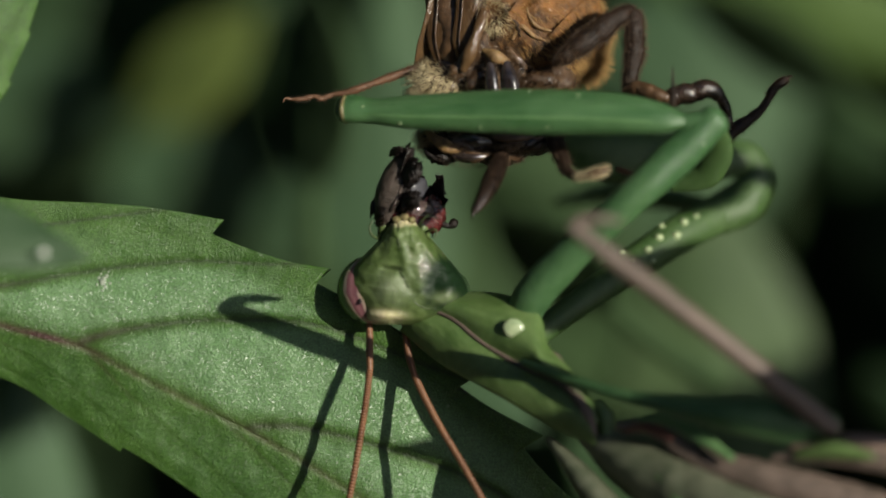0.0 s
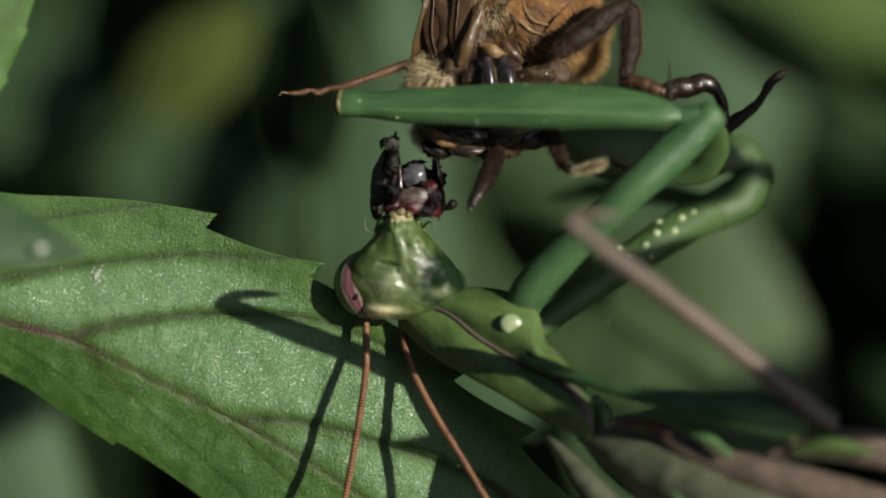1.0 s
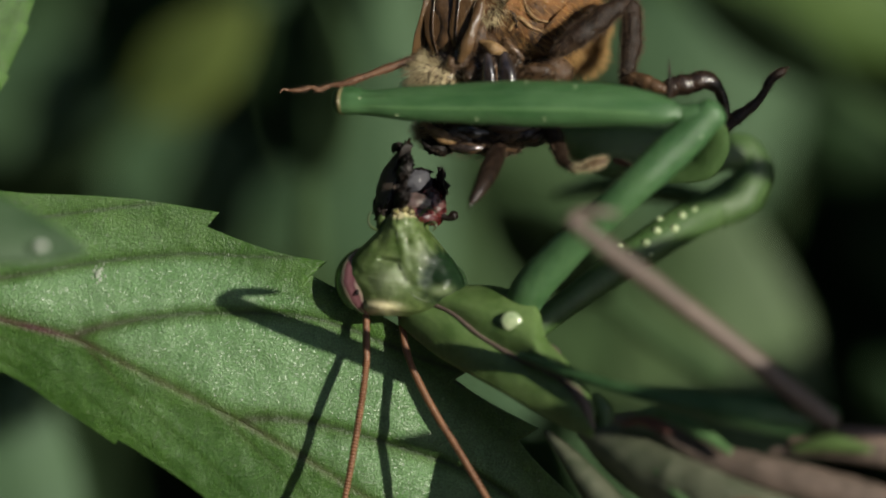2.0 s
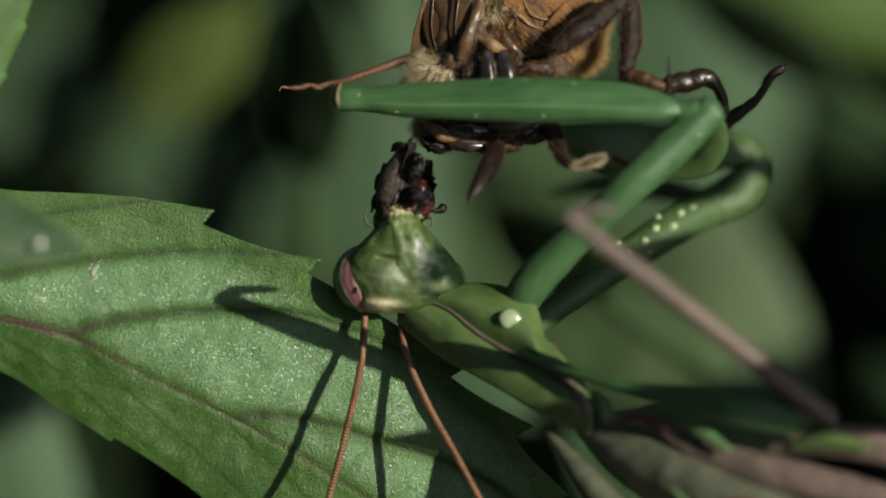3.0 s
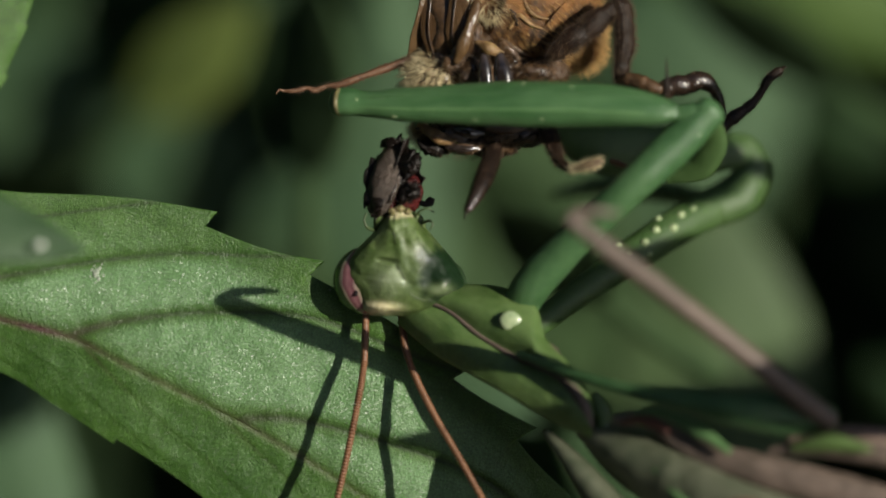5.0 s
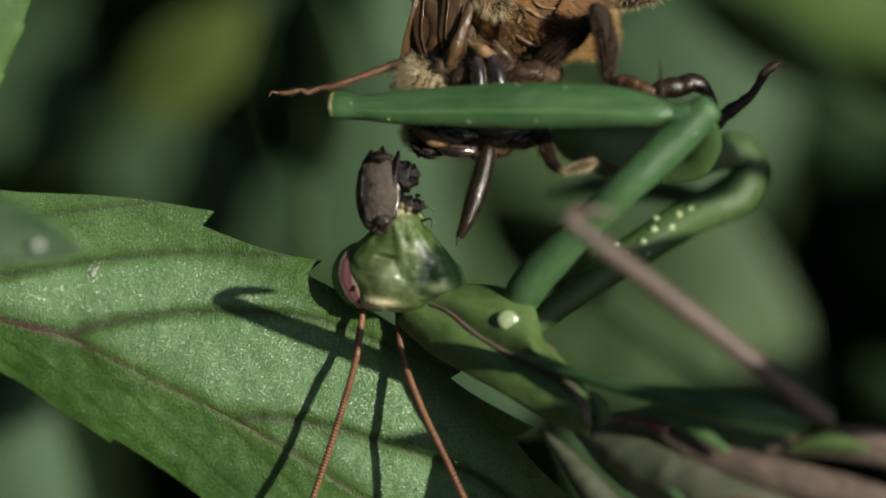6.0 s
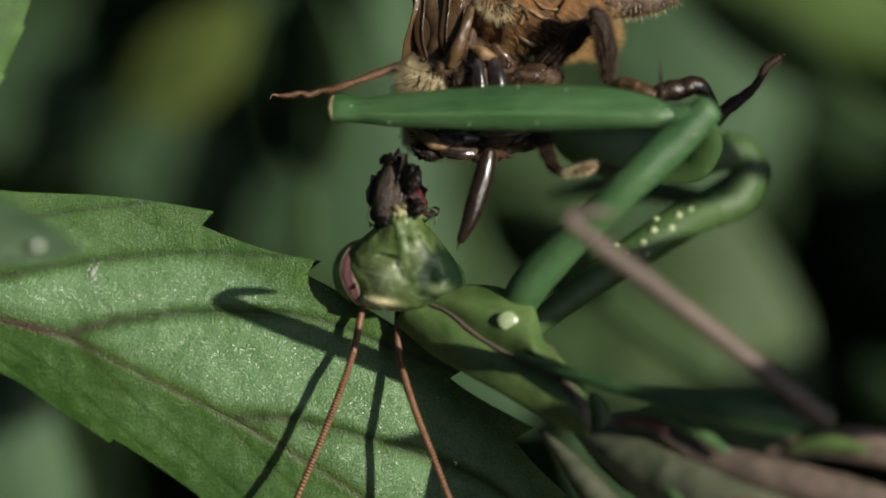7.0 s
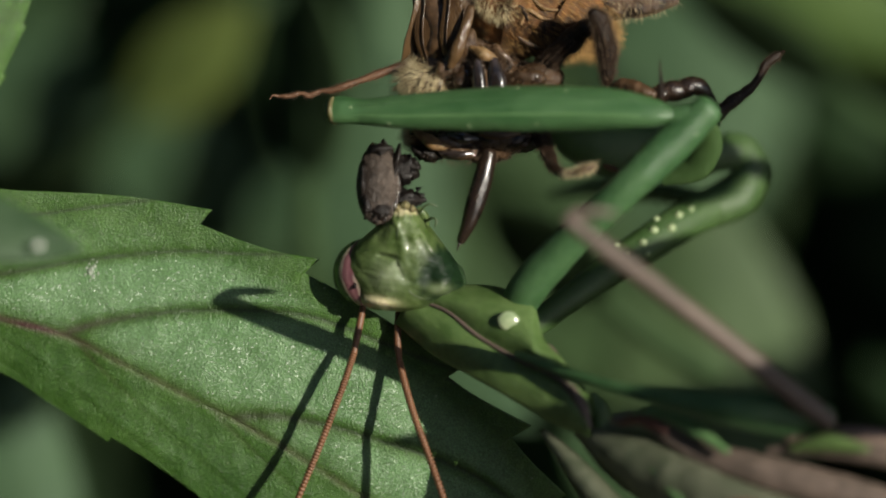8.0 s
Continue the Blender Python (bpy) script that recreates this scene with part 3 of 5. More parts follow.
def head_skin():
    """Three-cornered head, snout up: rows from the lip down to the nape, each with its left and right edge and its middle line."""
    rows = [(1.72, 0.00, -2.45, -1.45, -1.95, -1.15), (1.50, 0.20, -2.66, -1.25, -1.95, -1.32), (1.15, 0.45, -2.88, -0.98, -1.95, -1.42), (0.75, 0.70, -3.14, -0.62, -1.93, -1.45),
            (0.35, 0.90, -3.52, -0.28, -1.90, -1.44), (-0.05, 1.00, -3.92, 0.06, -1.88, -1.43), (-0.50, 1.05, -4.30, 0.44, -1.84, -1.40), (-1.00, 1.10, -4.46, 0.76, -1.78, -1.42),
            (-1.50, 1.10, -4.36, 0.95, -1.72, -1.40), (-2.00, 1.05, -4.10, 0.90, -1.75, -1.32), (-2.40, 0.95, -3.85, 0.52, -1.85, -1.18), (-2.75, 0.80, -3.62, -0.20, -2.00, -0.98), (-3.02, 0.45, -3.25, -1.30, -2.20, -0.55)]
    bm = bmesh.new()
    tint_layer = bm.verts.layers.float_color.new("face_tint")
    across, down, loops = 96, 110, []
    table = [[(row[k], 0, 0) for row in rows] for k in range(6)]
    for i in range(down + 1):
        z, back, xl, xr, xm, front = (spline(column, i / down).x for column in table)
        loop = []
        for j in range(across):
            a = 2 * math.pi * j / across
            c, s_ = math.cos(a), math.sin(a)
            x = xm + ((xr - xm) if c > 0 else (xm - xl)) * math.copysign(abs(c) ** 0.9, c)
            if s_ >= 0:
                p = Vector((x, back * (0.25 + 0.75 * s_ ** 0.8) if s_ > 0.05 else back * 0.25, z))
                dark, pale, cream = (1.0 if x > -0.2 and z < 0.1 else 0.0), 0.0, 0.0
            else:
                y = back * 0.25 + (front - back * 0.25) * abs(s_) ** 0.85
                y -= 0.20 * hump(x, z, -2.55, -1.30, 0.62, 0.66) + 0.16 * hump(x, z, -2.85, -2.62, 0.85, 0.20) + 0.22 * hump(x, z, 0.20, -1.50, 0.50, 0.62)
                y -= 0.10 * hump(x, z, -0.13, -1.80, 0.40, 0.22) + 0.09 * hump(x, z, -1.35, -0.25, 0.35, 0.30) + 0.08 * hump(x, z, -1.45, 0.45, 0.22, 0.30)
                y -= 0.13 * math.exp(-(near_line(x, z, RIDGE) / 0.13) ** 2) + 0.09 * math.exp(-(near_line(x, z, SECOND_RIDGE) / 0.14) ** 2)
                y += 0.24 * math.exp(-(near_line(x, z, CREASE) / 0.09) ** 2) + 0.16 * hump(x, z, -0.62, -1.20, 0.34, 0.45) + 0.10 * hump(x, z, -3.05, 0.25, 0.30, 0.50)
                y += 0.07 * hump(x, z, -2.25, 1.45, 0.06, 0.5) + 0.07 * hump(x, z, -1.70, 1.45, 0.06, 0.5)
                p = Vector((x, y, z))
                p.y += 0.060 * noise.noise(p * 2.3) + 0.034 * noise.noise(p * 5.5) + 0.014 * noise.noise(p * 12)
                # darker colour over the right side, with a ragged edge
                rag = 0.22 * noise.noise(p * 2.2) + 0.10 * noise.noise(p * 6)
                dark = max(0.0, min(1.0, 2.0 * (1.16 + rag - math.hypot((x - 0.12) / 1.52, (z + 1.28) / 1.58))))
                # pale oval at the right and spot by the ridge: highlights put into colour
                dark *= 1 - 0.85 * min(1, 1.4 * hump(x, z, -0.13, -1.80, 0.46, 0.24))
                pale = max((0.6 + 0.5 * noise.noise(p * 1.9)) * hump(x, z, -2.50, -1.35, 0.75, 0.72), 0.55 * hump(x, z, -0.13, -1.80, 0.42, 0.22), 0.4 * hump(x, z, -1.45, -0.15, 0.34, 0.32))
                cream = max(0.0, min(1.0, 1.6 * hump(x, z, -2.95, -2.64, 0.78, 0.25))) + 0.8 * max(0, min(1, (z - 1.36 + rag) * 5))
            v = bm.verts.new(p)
            v[tint_layer] = (dark, pale, min(1, cream), 1)
            loop.append(v)
        loops.append(loop)
    for r0, r1 in zip(loops, loops[1:]):
        for j in range(across):
            bm.faces.new((r0[j], r0[(j + 1) % across], r1[(j + 1) % across], r1[j]))
    bm.faces.new(loops[0])
    bm.faces.new(loops[-1][::-1])
    return bm


mantis = thing("praying_mantis", (2.96, 0.00, -4.06), "green praying mantis with folded forelegs, eating a bee", "mantis")

# head, turned on its neck
NECK = (-1.51, 1.00, -2.53)
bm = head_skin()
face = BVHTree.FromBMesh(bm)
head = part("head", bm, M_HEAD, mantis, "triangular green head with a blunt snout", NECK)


def lump(name, at, radii, turn, material, parent, label="", rough=0.1, seed=0.0):
    return part(name, ball(bmesh.new(), at, radii, turn, rough, 28, 18, 1.2, seed), material, parent, label, at)


for pts, r in ((CREASE, 0.05), ([(-1.53, -1.55), (-1.43, -2.02), (-0.92, -2.27), (-0.46, -2.27)], 0.04), ([(-3.70, -0.20), (-3.35, -0.30), (-2.85, -0.46)], 0.03),
               ([(-2.27, 1.30), (-2.20, 0.80), (-2.12, 0.30), (-2.14, -0.56)], 0.03), ([(-0.92, -0.74), (-1.12, -1.02), (-1.53, -1.30)], 0.04)):
    ways = [drape(face, (x, 0, z), 0.0) for x, z in pts]
    limb("seam", ways, [r * 0.3] + [r * 0.6] * (len(ways) - 2) + [r * 0.2], M_SEAM, head, "dark seam across the face", steps=20, around=6, rough=0.4)
for x, z, r in ((-2.28, 1.70, 0.20), (-1.93, 1.80, 0.24), (-1.60, 1.68, 0.18)):
    lump("lip", (x, -1.00, z), (r, 0.26, r * 0.9), (0, 0, 0), M_PALP, head, "pale lobe of the upper lip", 0.2, x)
EYE = (-3.42, 0.45, -1.45)
eye = part("eye", ball(bmesh.new(), EYE, (1.55, 1.28, 1.56), (0, 0, 0), 0.0, 56, 40), M_EYE, head, "rose and cream banded compound eye", EYE)
part("pupil", ball(bmesh.new(), (-3.92, -0.70, -1.98), (0.09, 0.05, 0.15), (0, 10, 0), 0, 14, 10), M_PUPIL, eye, "dark spot in the eye", (-3.92, -0.70, -1.98))
lump("eye", (0.22, 0.45, -1.50), (0.80, 0.85, 1.12), (0, -20, 0), M_CHEEK, head, "dark green compound eye")

antennae = []
for base, pts in (((-3.55, 0.50, -3.04), [(-3.50, 0.55, -2.70), (-3.52, 0.20, -4.06), (-3.54, -0.10, -5.07), (-3.72, -0.40, -6.34), (-4.00, -0.50, -7.87), (-4.35, -0.60, -9.65), (-4.74, -0.60, -11.43), (-5.25, -0.50, -13.98), (-5.71, -0.40, -16.53)]),
                  ((-1.84, 0.60, -3.35), [(-1.95, 0.75, -2.70), (-1.76, 0.40, -4.32), (-1.48, 0.10, -5.33), (-1.02, -0.50, -6.34), (-0.36, -1.20, -7.60), (0.56, -2.00, -9.15), (1.67, -2.60, -11.10), (2.93, -2.80, -13.37), (4.07, -2.80, -15.64)])):
    bm = bmesh.new()
    sweep(bm, pts[:3], [0.14, 0.17, 0.14], around=10, steps=10)
    sweep(bm, pts[2:], [0.15, 0.155, 0.155, 0.15, 0.14, 0.12, 0.10], around=10, steps=420, rings=70, ripple=0.16)
    antennae.append(part("antenna", bm, M_ANTENNA, head, "long ringed reddish-brown antenna", base))

palps = []
for pts, r in (([(-3.00, -0.40, 0.80), (-3.38, -0.80, 1.02), (-3.48, -0.90, 1.38), (-3.36, -0.90, 1.66)], [0.10, 0.11, 0.08, 0.07]),
               ([(-0.92, -0.60, 1.15), (-0.66, -1.00, 1.35), (-0.46, -1.10, 1.25), (-0.51, -1.10, 0.99)], [0.10, 0.10, 0.08, 0.07]),
               ([(-1.25, -0.70, 1.45), (-1.02, -1.00, 1.75), (-0.71, -1.10, 1.86), (-0.41, -1.00, 1.70)], [0.09, 0.09, 0.07, 0.06])):
    palps.append(limb("palp", pts, [0.6 * k for k in r], M_SEAM, head, "thin pale feeler beside the mouth", steps=14, around=8))
jaws = []
for pts in ([(-2.85, -0.20, 0.95), (-2.75, -0.45, 1.40), (-2.45, -0.60, 1.72)], [(-1.05, -0.20, 0.95), (-1.15, -0.45, 1.35), (-1.45, -0.60, 1.66)]):
    jaws.append(limb("jaw", pts, [0.30, 0.24, 0.08], M_HEAD, head, "green jaw", steps=10, around=10))

# body behind the head
def roof(stations, bulge, per=14):
    """Lofted body between keel, upper edge and lower edge (three points a station), rounded between them and closed behind."""
    bm, loops, steps = bmesh.new(), [], 60
    for i in range(steps + 1):
        keel, up, low = (spline([st[k] for st in stations], i / steps) for k in range(3))
        mid_ = (up + low) / 2 + Vector((0, 2.8, 0))
        loop = []
        for a, b, fat in ((low, keel, bulge), (keel, up, bulge * 1.35), (up, mid_, 0.3), (mid_, low, 0.3)):
            side = (b - a)
            away = Vector((side.z, 0, -side.x)).normalized() * (0.35 if fat == bulge else -0.35) + Vector((0, -1, 0))
            if fat == 0.3:
                away = Vector((0, 1, 0))
            for j in range(per):
                t = j / per
                p = a.lerp(b, t) + away * fat * math.sin(math.pi * t) * min(1, side.length / 2)
                p += Vector((0, 0.05 * noise.noise(p * 1.2) + 0.02 * noise.noise(p * 4), 0))
                loop.append(bm.verts.new(p))
        loops.append(loop)
    n_ = len(loops[0])
    for a, b in zip(loops, loops[1:]):
        for i in range(n_):
            bm.faces.new((a[i], a[(i + 1) % n_], b[(i + 1) % n_], b[i]))
    bm.faces.new(loops[0][::-1])
    bm.faces.new(loops[-1])
    return bm


FOREBODY = [((-1.75, -0.13, -2.12), (-1.20, 0.90, -1.90), (-2.10, 0.47, -3.35)), ((0.15, -1.06, -2.75), (0.80, 0.20, -1.60), (-0.55, -0.71, -4.65)), ((1.67, -2.05, -3.92), (2.80, -1.06, -1.75), (1.10, -1.90, -5.60)),
            ((3.45, -3.10, -4.95), (4.15, -2.18, -2.60), (2.66, -3.00, -6.45)), ((4.62, -3.89, -5.43), (4.55, -3.04, -3.95), (4.15, -3.84, -7.30)), ((5.52, -4.49, -5.98), (5.40, -3.89, -4.90), (5.40, -4.44, -7.95)),
            ((6.22, -4.88, -6.92), (6.35, -4.49, -6.15), (6.13, -4.78, -8.20)), ((6.55, -5.02, -7.86), (6.80, -4.69, -7.30), (6.52, -4.82, -8.42))]
bm = roof(FOREBODY, 0.52)
back_skin = BVHTree.FromBMesh(bm)
part("prothorax", bm, M_FOREBODY, mantis, "keeled green forebody with lit shoulder")
# white highlight of the shoulder, put in as a pale raised lump
highlight_at = drape(back_skin, (3.02, 0, -3.22), 0.06)
lump("highlight_lump", highlight_at, (0.50, 0.16, 0.44), (0, 20, 0), M_HIGHLIGHT, mantis, "pale lump painted as the shoulder's highlight", 0.04)
bm = sweep(bmesh.new(), [k_ + Vector((0, -0.05, 0)) for k_ in (drape(back_skin, st[0], 0.0) for st in FOREBODY[:-1])] + [Vector(FOREBODY[-1][0])], [0.05, 0.09, 0.10, 0.12, 0.15, 0.22, 0.28, 0.16], around=10, steps=60, rough=0.15)
part("keel", bm, M_KEEL, mantis, "pinkish-brown rim of the forebody")
limb("shoulder_rim", [(4.20, -2.60, -4.20), (4.75, -3.10, -4.55), (5.30, -3.60, -5.10)], [0.12, 0.30, 0.16], M_KEEL, mantis, "brownish rim", steps=12)
limb("collar", [(6.75, -4.20, -6.60), (7.05, -4.40, -7.20), (7.10, -4.60, -7.95)], [0.25, 0.42, 0.3], M_FOREBODY, mantis, "pale green edge behind the collar", steps=14)
for name, pts, r, m, label in (
        ("hind_body", [(6.30, -3.60, -8.00), (8.20, -4.20, -9.10), (10.80, -5.20, -10.30), (13.60, -6.60, -11.60), (17.20, -8.00, -13.20)], [0.5, 1.3, 1.8, 1.9, 1.8], M_BODY, "murky olive-grey hind body"),
        ("belly", [(4.60, -3.40, -8.20), (5.70, -4.40, -9.50), (6.90, -5.20, -11.00), (8.60, -6.00, -13.20)], [0.15, 0.5, 0.75, 1.0], M_BODY, "murky olive belly"),
        ("wing_case", [(7.60, -5.60, -7.55), (9.10, -6.20, -7.60), (11.00, -7.20, -8.80), (13.40, -8.40, -9.60), (17.00, -9.60, -10.50), (20.40, -10.60, -11.40)], [0.20, 0.36, 0.55, 0.75, 0.8, 0.7], M_WING_CASE, "pinkish-brown folded wing case"),
        ("wing_case", [(14.30, -9.00, -8.85), (16.70, -10.00, -8.70), (19.70, -11.00, -9.05), (23.10, -12.00, -9.50)], [0.15, 0.42, 0.5, 0.4], M_WING_CASE, "pinkish-brown edge of the wing case"),
        ("wing_vein", [(8.50, -6.60, -7.30), (9.70, -7.20, -7.25), (11.10, -8.00, -7.90), (12.50, -9.00, -8.85)], [0.10, 0.28, 0.34, 0.15], M_STRIPE, "pale green edge of the wing case"),
        ("wing_vein", [(9.30, -7.20, -9.70), (10.10, -7.60, -10.50), (11.00, -8.20, -11.40)], [0.10, 0.28, 0.14], M_STRIPE, "pale green vein"),
        ("wing_vein", [(15.30, -9.80, -8.70), (16.90, -10.60, -8.45), (18.50, -11.40, -8.70)], [0.15, 0.40, 0.15], M_FOREBODY, "green base of a vein"),
        ("wing_base", [(7.90, -6.00, -7.75), (8.90, -6.70, -7.50), (9.90, -7.40, -8.00)], [0.12, 0.34, 0.14], M_FLESH_BROWN, "dark reddish wing base"),
        ("wing_base", [(11.90, -8.80, -11.20), (13.30, -9.40, -11.25), (14.30, -9.80, -11.50)], [0.12, 0.34, 0.14], M_FLESH_BROWN, "dark reddish wing fold")):
    limb(name, pts, r, m, mantis, label, around=24, steps=30, deep=1.5 if m is M_BODY else 0.8, rough=0.06)

# near foreleg: upper limb from the shoulder, knuckle, thick blade
COXA = (3.07, -2.00, -2.20)
KNEE = (11.34, -4.40, 5.50)
coxa = limb("upper_limb", [(3.45, -1.40, -2.55), (4.10, -2.10, -1.50), (5.95, -3.20, 0.43), (8.45, -4.30, 2.79), (10.46, -4.30, 4.65), (11.91, -4.40, 6.06)], [0.8, 0.88, 0.80, 0.80, 0.88, 0.74], M_GREEN, mantis, "slim green upper foreleg", at=COXA, around=24, steps=40, deep=0.8, power=1.8, rough=0.05)
knuckle = part("knuckle", sweep(bmesh.new(), [(10.11, -4.20, 6.06), (10.66, -4.30, 5.96), (11.16, -4.30, 5.91), (11.67, -4.30, 5.91)], [0.36, 0.48, 0.62, 0.6], around=24, steps=30, deep=0.9), M_GREEN, mantis, "rounded green joint", KNEE)
flap = part("joint_flap", sweep(bmesh.new(), [(12.15, -3.60, 5.72), (12.20, -2.60, 4.70), (11.60, -1.90, 3.70), (10.20, -1.40, 3.20)], [0.28, 0.62, 0.62, 0.30], around=22, steps=24, deep=0.45, rough=0.12), M_SHADED_OLIVE, mantis, "olive flap behind the joint", KNEE)
femur_pts = [(-4.62, -1.60, 6.67), (-4.16, -1.70, 6.67), (-3.27, -1.90, 6.59), (-1.62, -2.30, 6.56), (1.67, -3.00, 6.59), (4.19, -3.50, 6.56), (7.45, -4.00, 6.44), (9.45, -4.30, 6.21), (10.46, -4.40, 6.06), (10.83, -4.40, 6.01)]
femur_r = [0.60, 0.62, 0.56, 0.74, 0.93, 1.02, 0.93, 0.68, 0.36, 0.2]
bm = bmesh.new()
sweep(bm, femur_pts, femur_r, around=44, steps=90, deep=0.95, power=1.7, rough=0.03)
for v in bm.verts:
    depth = -1.6 - 0.19 * (v.co.x + 4.6) - v.co.y
    if depth > 0:
        v.co.z -= 0.34 * depth
blade_skin = BVHTree.FromBMesh(bm)
femur = part("thick_limb", bm, M_LIMB_BLADE, mantis, "thick spindle-shaped green foreleg blade", KNEE)
limb("ridge", [drape(blade_skin, p, -0.01) for p in ((-3.67, 0.00, 6.86), (-2.14, 0.00, 6.89), (-0.61, 0.00, 6.91), (1.17, 0.00, 6.94), (2.96, 0.00, 6.96), (5.00, 0.00, 6.96), (6.79, 0.00, 6.91), (8.57, 0.00, 6.73), (9.97, 0.00, 6.48))], [0.02] + [0.045] * 7 + [0.02], M_GREEN, femur, "fine lengthwise ridge", steps=60, around=8)
limb("ridge", [drape(blade_skin, p, -0.01) for p in ((-3.67, 0.00, 6.42), (-2.14, 0.00, 6.32), (-0.61, 0.00, 6.28), (1.17, 0.00, 6.26), (2.96, 0.00, 6.24), (5.00, 0.00, 6.20), (6.79, 0.00, 6.14), (8.57, 0.00, 6.04), (10.23, 0.00, 5.97))], [0.02] + [0.06] * 7 + [0.02], M_STRIPE, femur, "pale lower ridge", steps=60, around=8)
limb("end_rim", [(-4.59, -1.70, 7.23), (-4.71, -2.00, 6.97), (-4.74, -2.15, 6.61), (-4.66, -2.00, 6.26), (-4.54, -1.70, 6.06)], [0.07, 0.10, 0.11, 0.10, 0.07], M_PALP, femur, "pale rim at the joint", steps=16, around=8)
rnd = random.Random(11)
for p in ((-3.78, 0.00, 6.76), (3.67, 0.00, 7.42), (5.82, 0.00, 7.22), (-2.09, 0.00, 5.99), (1.48, 0.00, 5.79), (4.49, 0.00, 5.79)):
    c = drape(blade_skin, p, 0.01)
    part("dot", ball(bmesh.new(), c, (0.06, 0.03, 0.05), seg=8, rings=6), M_CREAM, femur, "tiny cream dot", c)
shin_pts = [(-4.22, -1.20, 6.63), (-3.16, -0.60, 6.49), (-0.61, -0.20, 6.25), (1.94, 0.20, 6.10), (4.24, 0.60, 6.16)]
shin = part("hooked_shin", sweep(bmesh.new(), shin_pts, [0.55, 0.5, 0.42, 0.35, 0.12], around=14, steps=24), M_GREEN, femur, "", shin_pts[0])
for i in range(1, 9):
    c = Vector((-2.13, -1.60, 5.96)).lerp(Vector((7.47, -3.20, 5.78)), i / 8)
    bm = bmesh.new()
    sweep(bm, [c + Vector((0, 0, 0.5)), c + Vector((-0.15, 0.6, -0.1)), c + Vector((-0.25, 1.3, -0.35))], [0.13, 0.09, 0.02], around=8, steps=6, ref=(1, 0, 0))
    part("spine", bm, M_GREEN, femur, "", c)
limb("long_spine", [(10.08, -3.60, 6.78), (10.08, -3.70, 7.58), (10.05, -3.80, 8.51)], [0.11, 0.08, 0.02], M_LEG, femur, "upright brown spine", steps=10, around=8)

# far foreleg with pale warts
FAR_COXA = (4.24, 0.50, -3.42)
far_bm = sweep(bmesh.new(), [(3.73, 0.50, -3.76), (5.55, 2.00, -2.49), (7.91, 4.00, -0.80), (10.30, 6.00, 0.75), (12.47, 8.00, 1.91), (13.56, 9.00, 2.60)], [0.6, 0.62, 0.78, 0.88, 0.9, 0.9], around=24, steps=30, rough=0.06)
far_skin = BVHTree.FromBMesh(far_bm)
far_coxa = part("upper_limb", far_bm, M_SHADED_OLIVE, mantis, "slim green upper foreleg with pale warts", FAR_COXA)
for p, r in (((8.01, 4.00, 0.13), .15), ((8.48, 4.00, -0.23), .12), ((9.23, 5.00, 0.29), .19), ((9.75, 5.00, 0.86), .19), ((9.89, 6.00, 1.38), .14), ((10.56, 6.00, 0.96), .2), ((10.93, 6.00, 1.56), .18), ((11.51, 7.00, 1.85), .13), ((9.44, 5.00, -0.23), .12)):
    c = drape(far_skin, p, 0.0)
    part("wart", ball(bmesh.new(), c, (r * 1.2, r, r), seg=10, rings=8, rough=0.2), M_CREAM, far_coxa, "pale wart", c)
limb("knuckle", [(12.73, 8.00, 1.81), (13.80, 8.60, 2.52), (14.40, 9.00, 3.57), (14.03, 9.00, 4.55), (13.28, 8.60, 4.96)], [0.85, 1.0, 0.9, 0.75, 0.5], M_SHADED_OLIVE, mantis, "rounded olive joint", around=20, steps=24, rough=0.1)
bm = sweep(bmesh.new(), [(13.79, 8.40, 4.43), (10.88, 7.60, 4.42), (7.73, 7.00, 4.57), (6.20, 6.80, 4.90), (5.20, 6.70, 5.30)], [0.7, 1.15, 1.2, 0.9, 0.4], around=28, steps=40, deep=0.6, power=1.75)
part("thick_limb", bm, M_SHADED_OLIVE, mantis, "olive foreleg blade behind the bee", (13.79, 8.40, 4.43))

limb("far_shin", [(5.30, 17.00, 2.64), (7.70, 17.00, 3.00), (10.40, 15.00, 2.73), (12.80, 11.50, 2.20)], [0.20, 0.50, 0.55, 0.35], M_SHADED_OLIVE, mantis, "pale olive shin of the far foreleg", around=18, steps=24, rough=0.2)

# middle leg towards the lens
mid_knee = (16.87, -10.00, -7.50)
limb("middle_thigh", [(3.40, -3.60, -4.70), (5.00, -5.00, -5.30), (8.20, -7.50, -6.25), (12.25, -9.50, -6.94), (14.97, -9.40, -7.27), (16.90, -9.40, -7.44)], [0.18, 0.22, 0.32, 0.72, 0.95, 0.6], M_GREEN, mantis, "dark green middle thigh", steps=30, rough=0.05)
limb("middle_shin", [mid_knee, (14.89, -11.00, -6.00), (12.38, -12.20, -4.01), (9.64, -13.60, -1.92), (7.17, -15.00, -0.10), (5.41, -16.00, 1.28)], [0.45, 0.5, 0.46, 0.44, 0.42, 0.3], M_KEEL, mantis, "pinkish-brown middle shin", steps=30, rough=0.06)
limb("middle_foot", [(5.41, -16.00, 1.23), (5.75, -16.00, 1.52), (6.30, -16.00, 1.59), (6.91, -15.90, 1.57), (7.52, -15.80, 1.50)], [0.26, 0.24, 0.2, 0.18, 0.08], M_KEEL, mantis, "thin brownish middle foot", steps=24, rough=0.1)


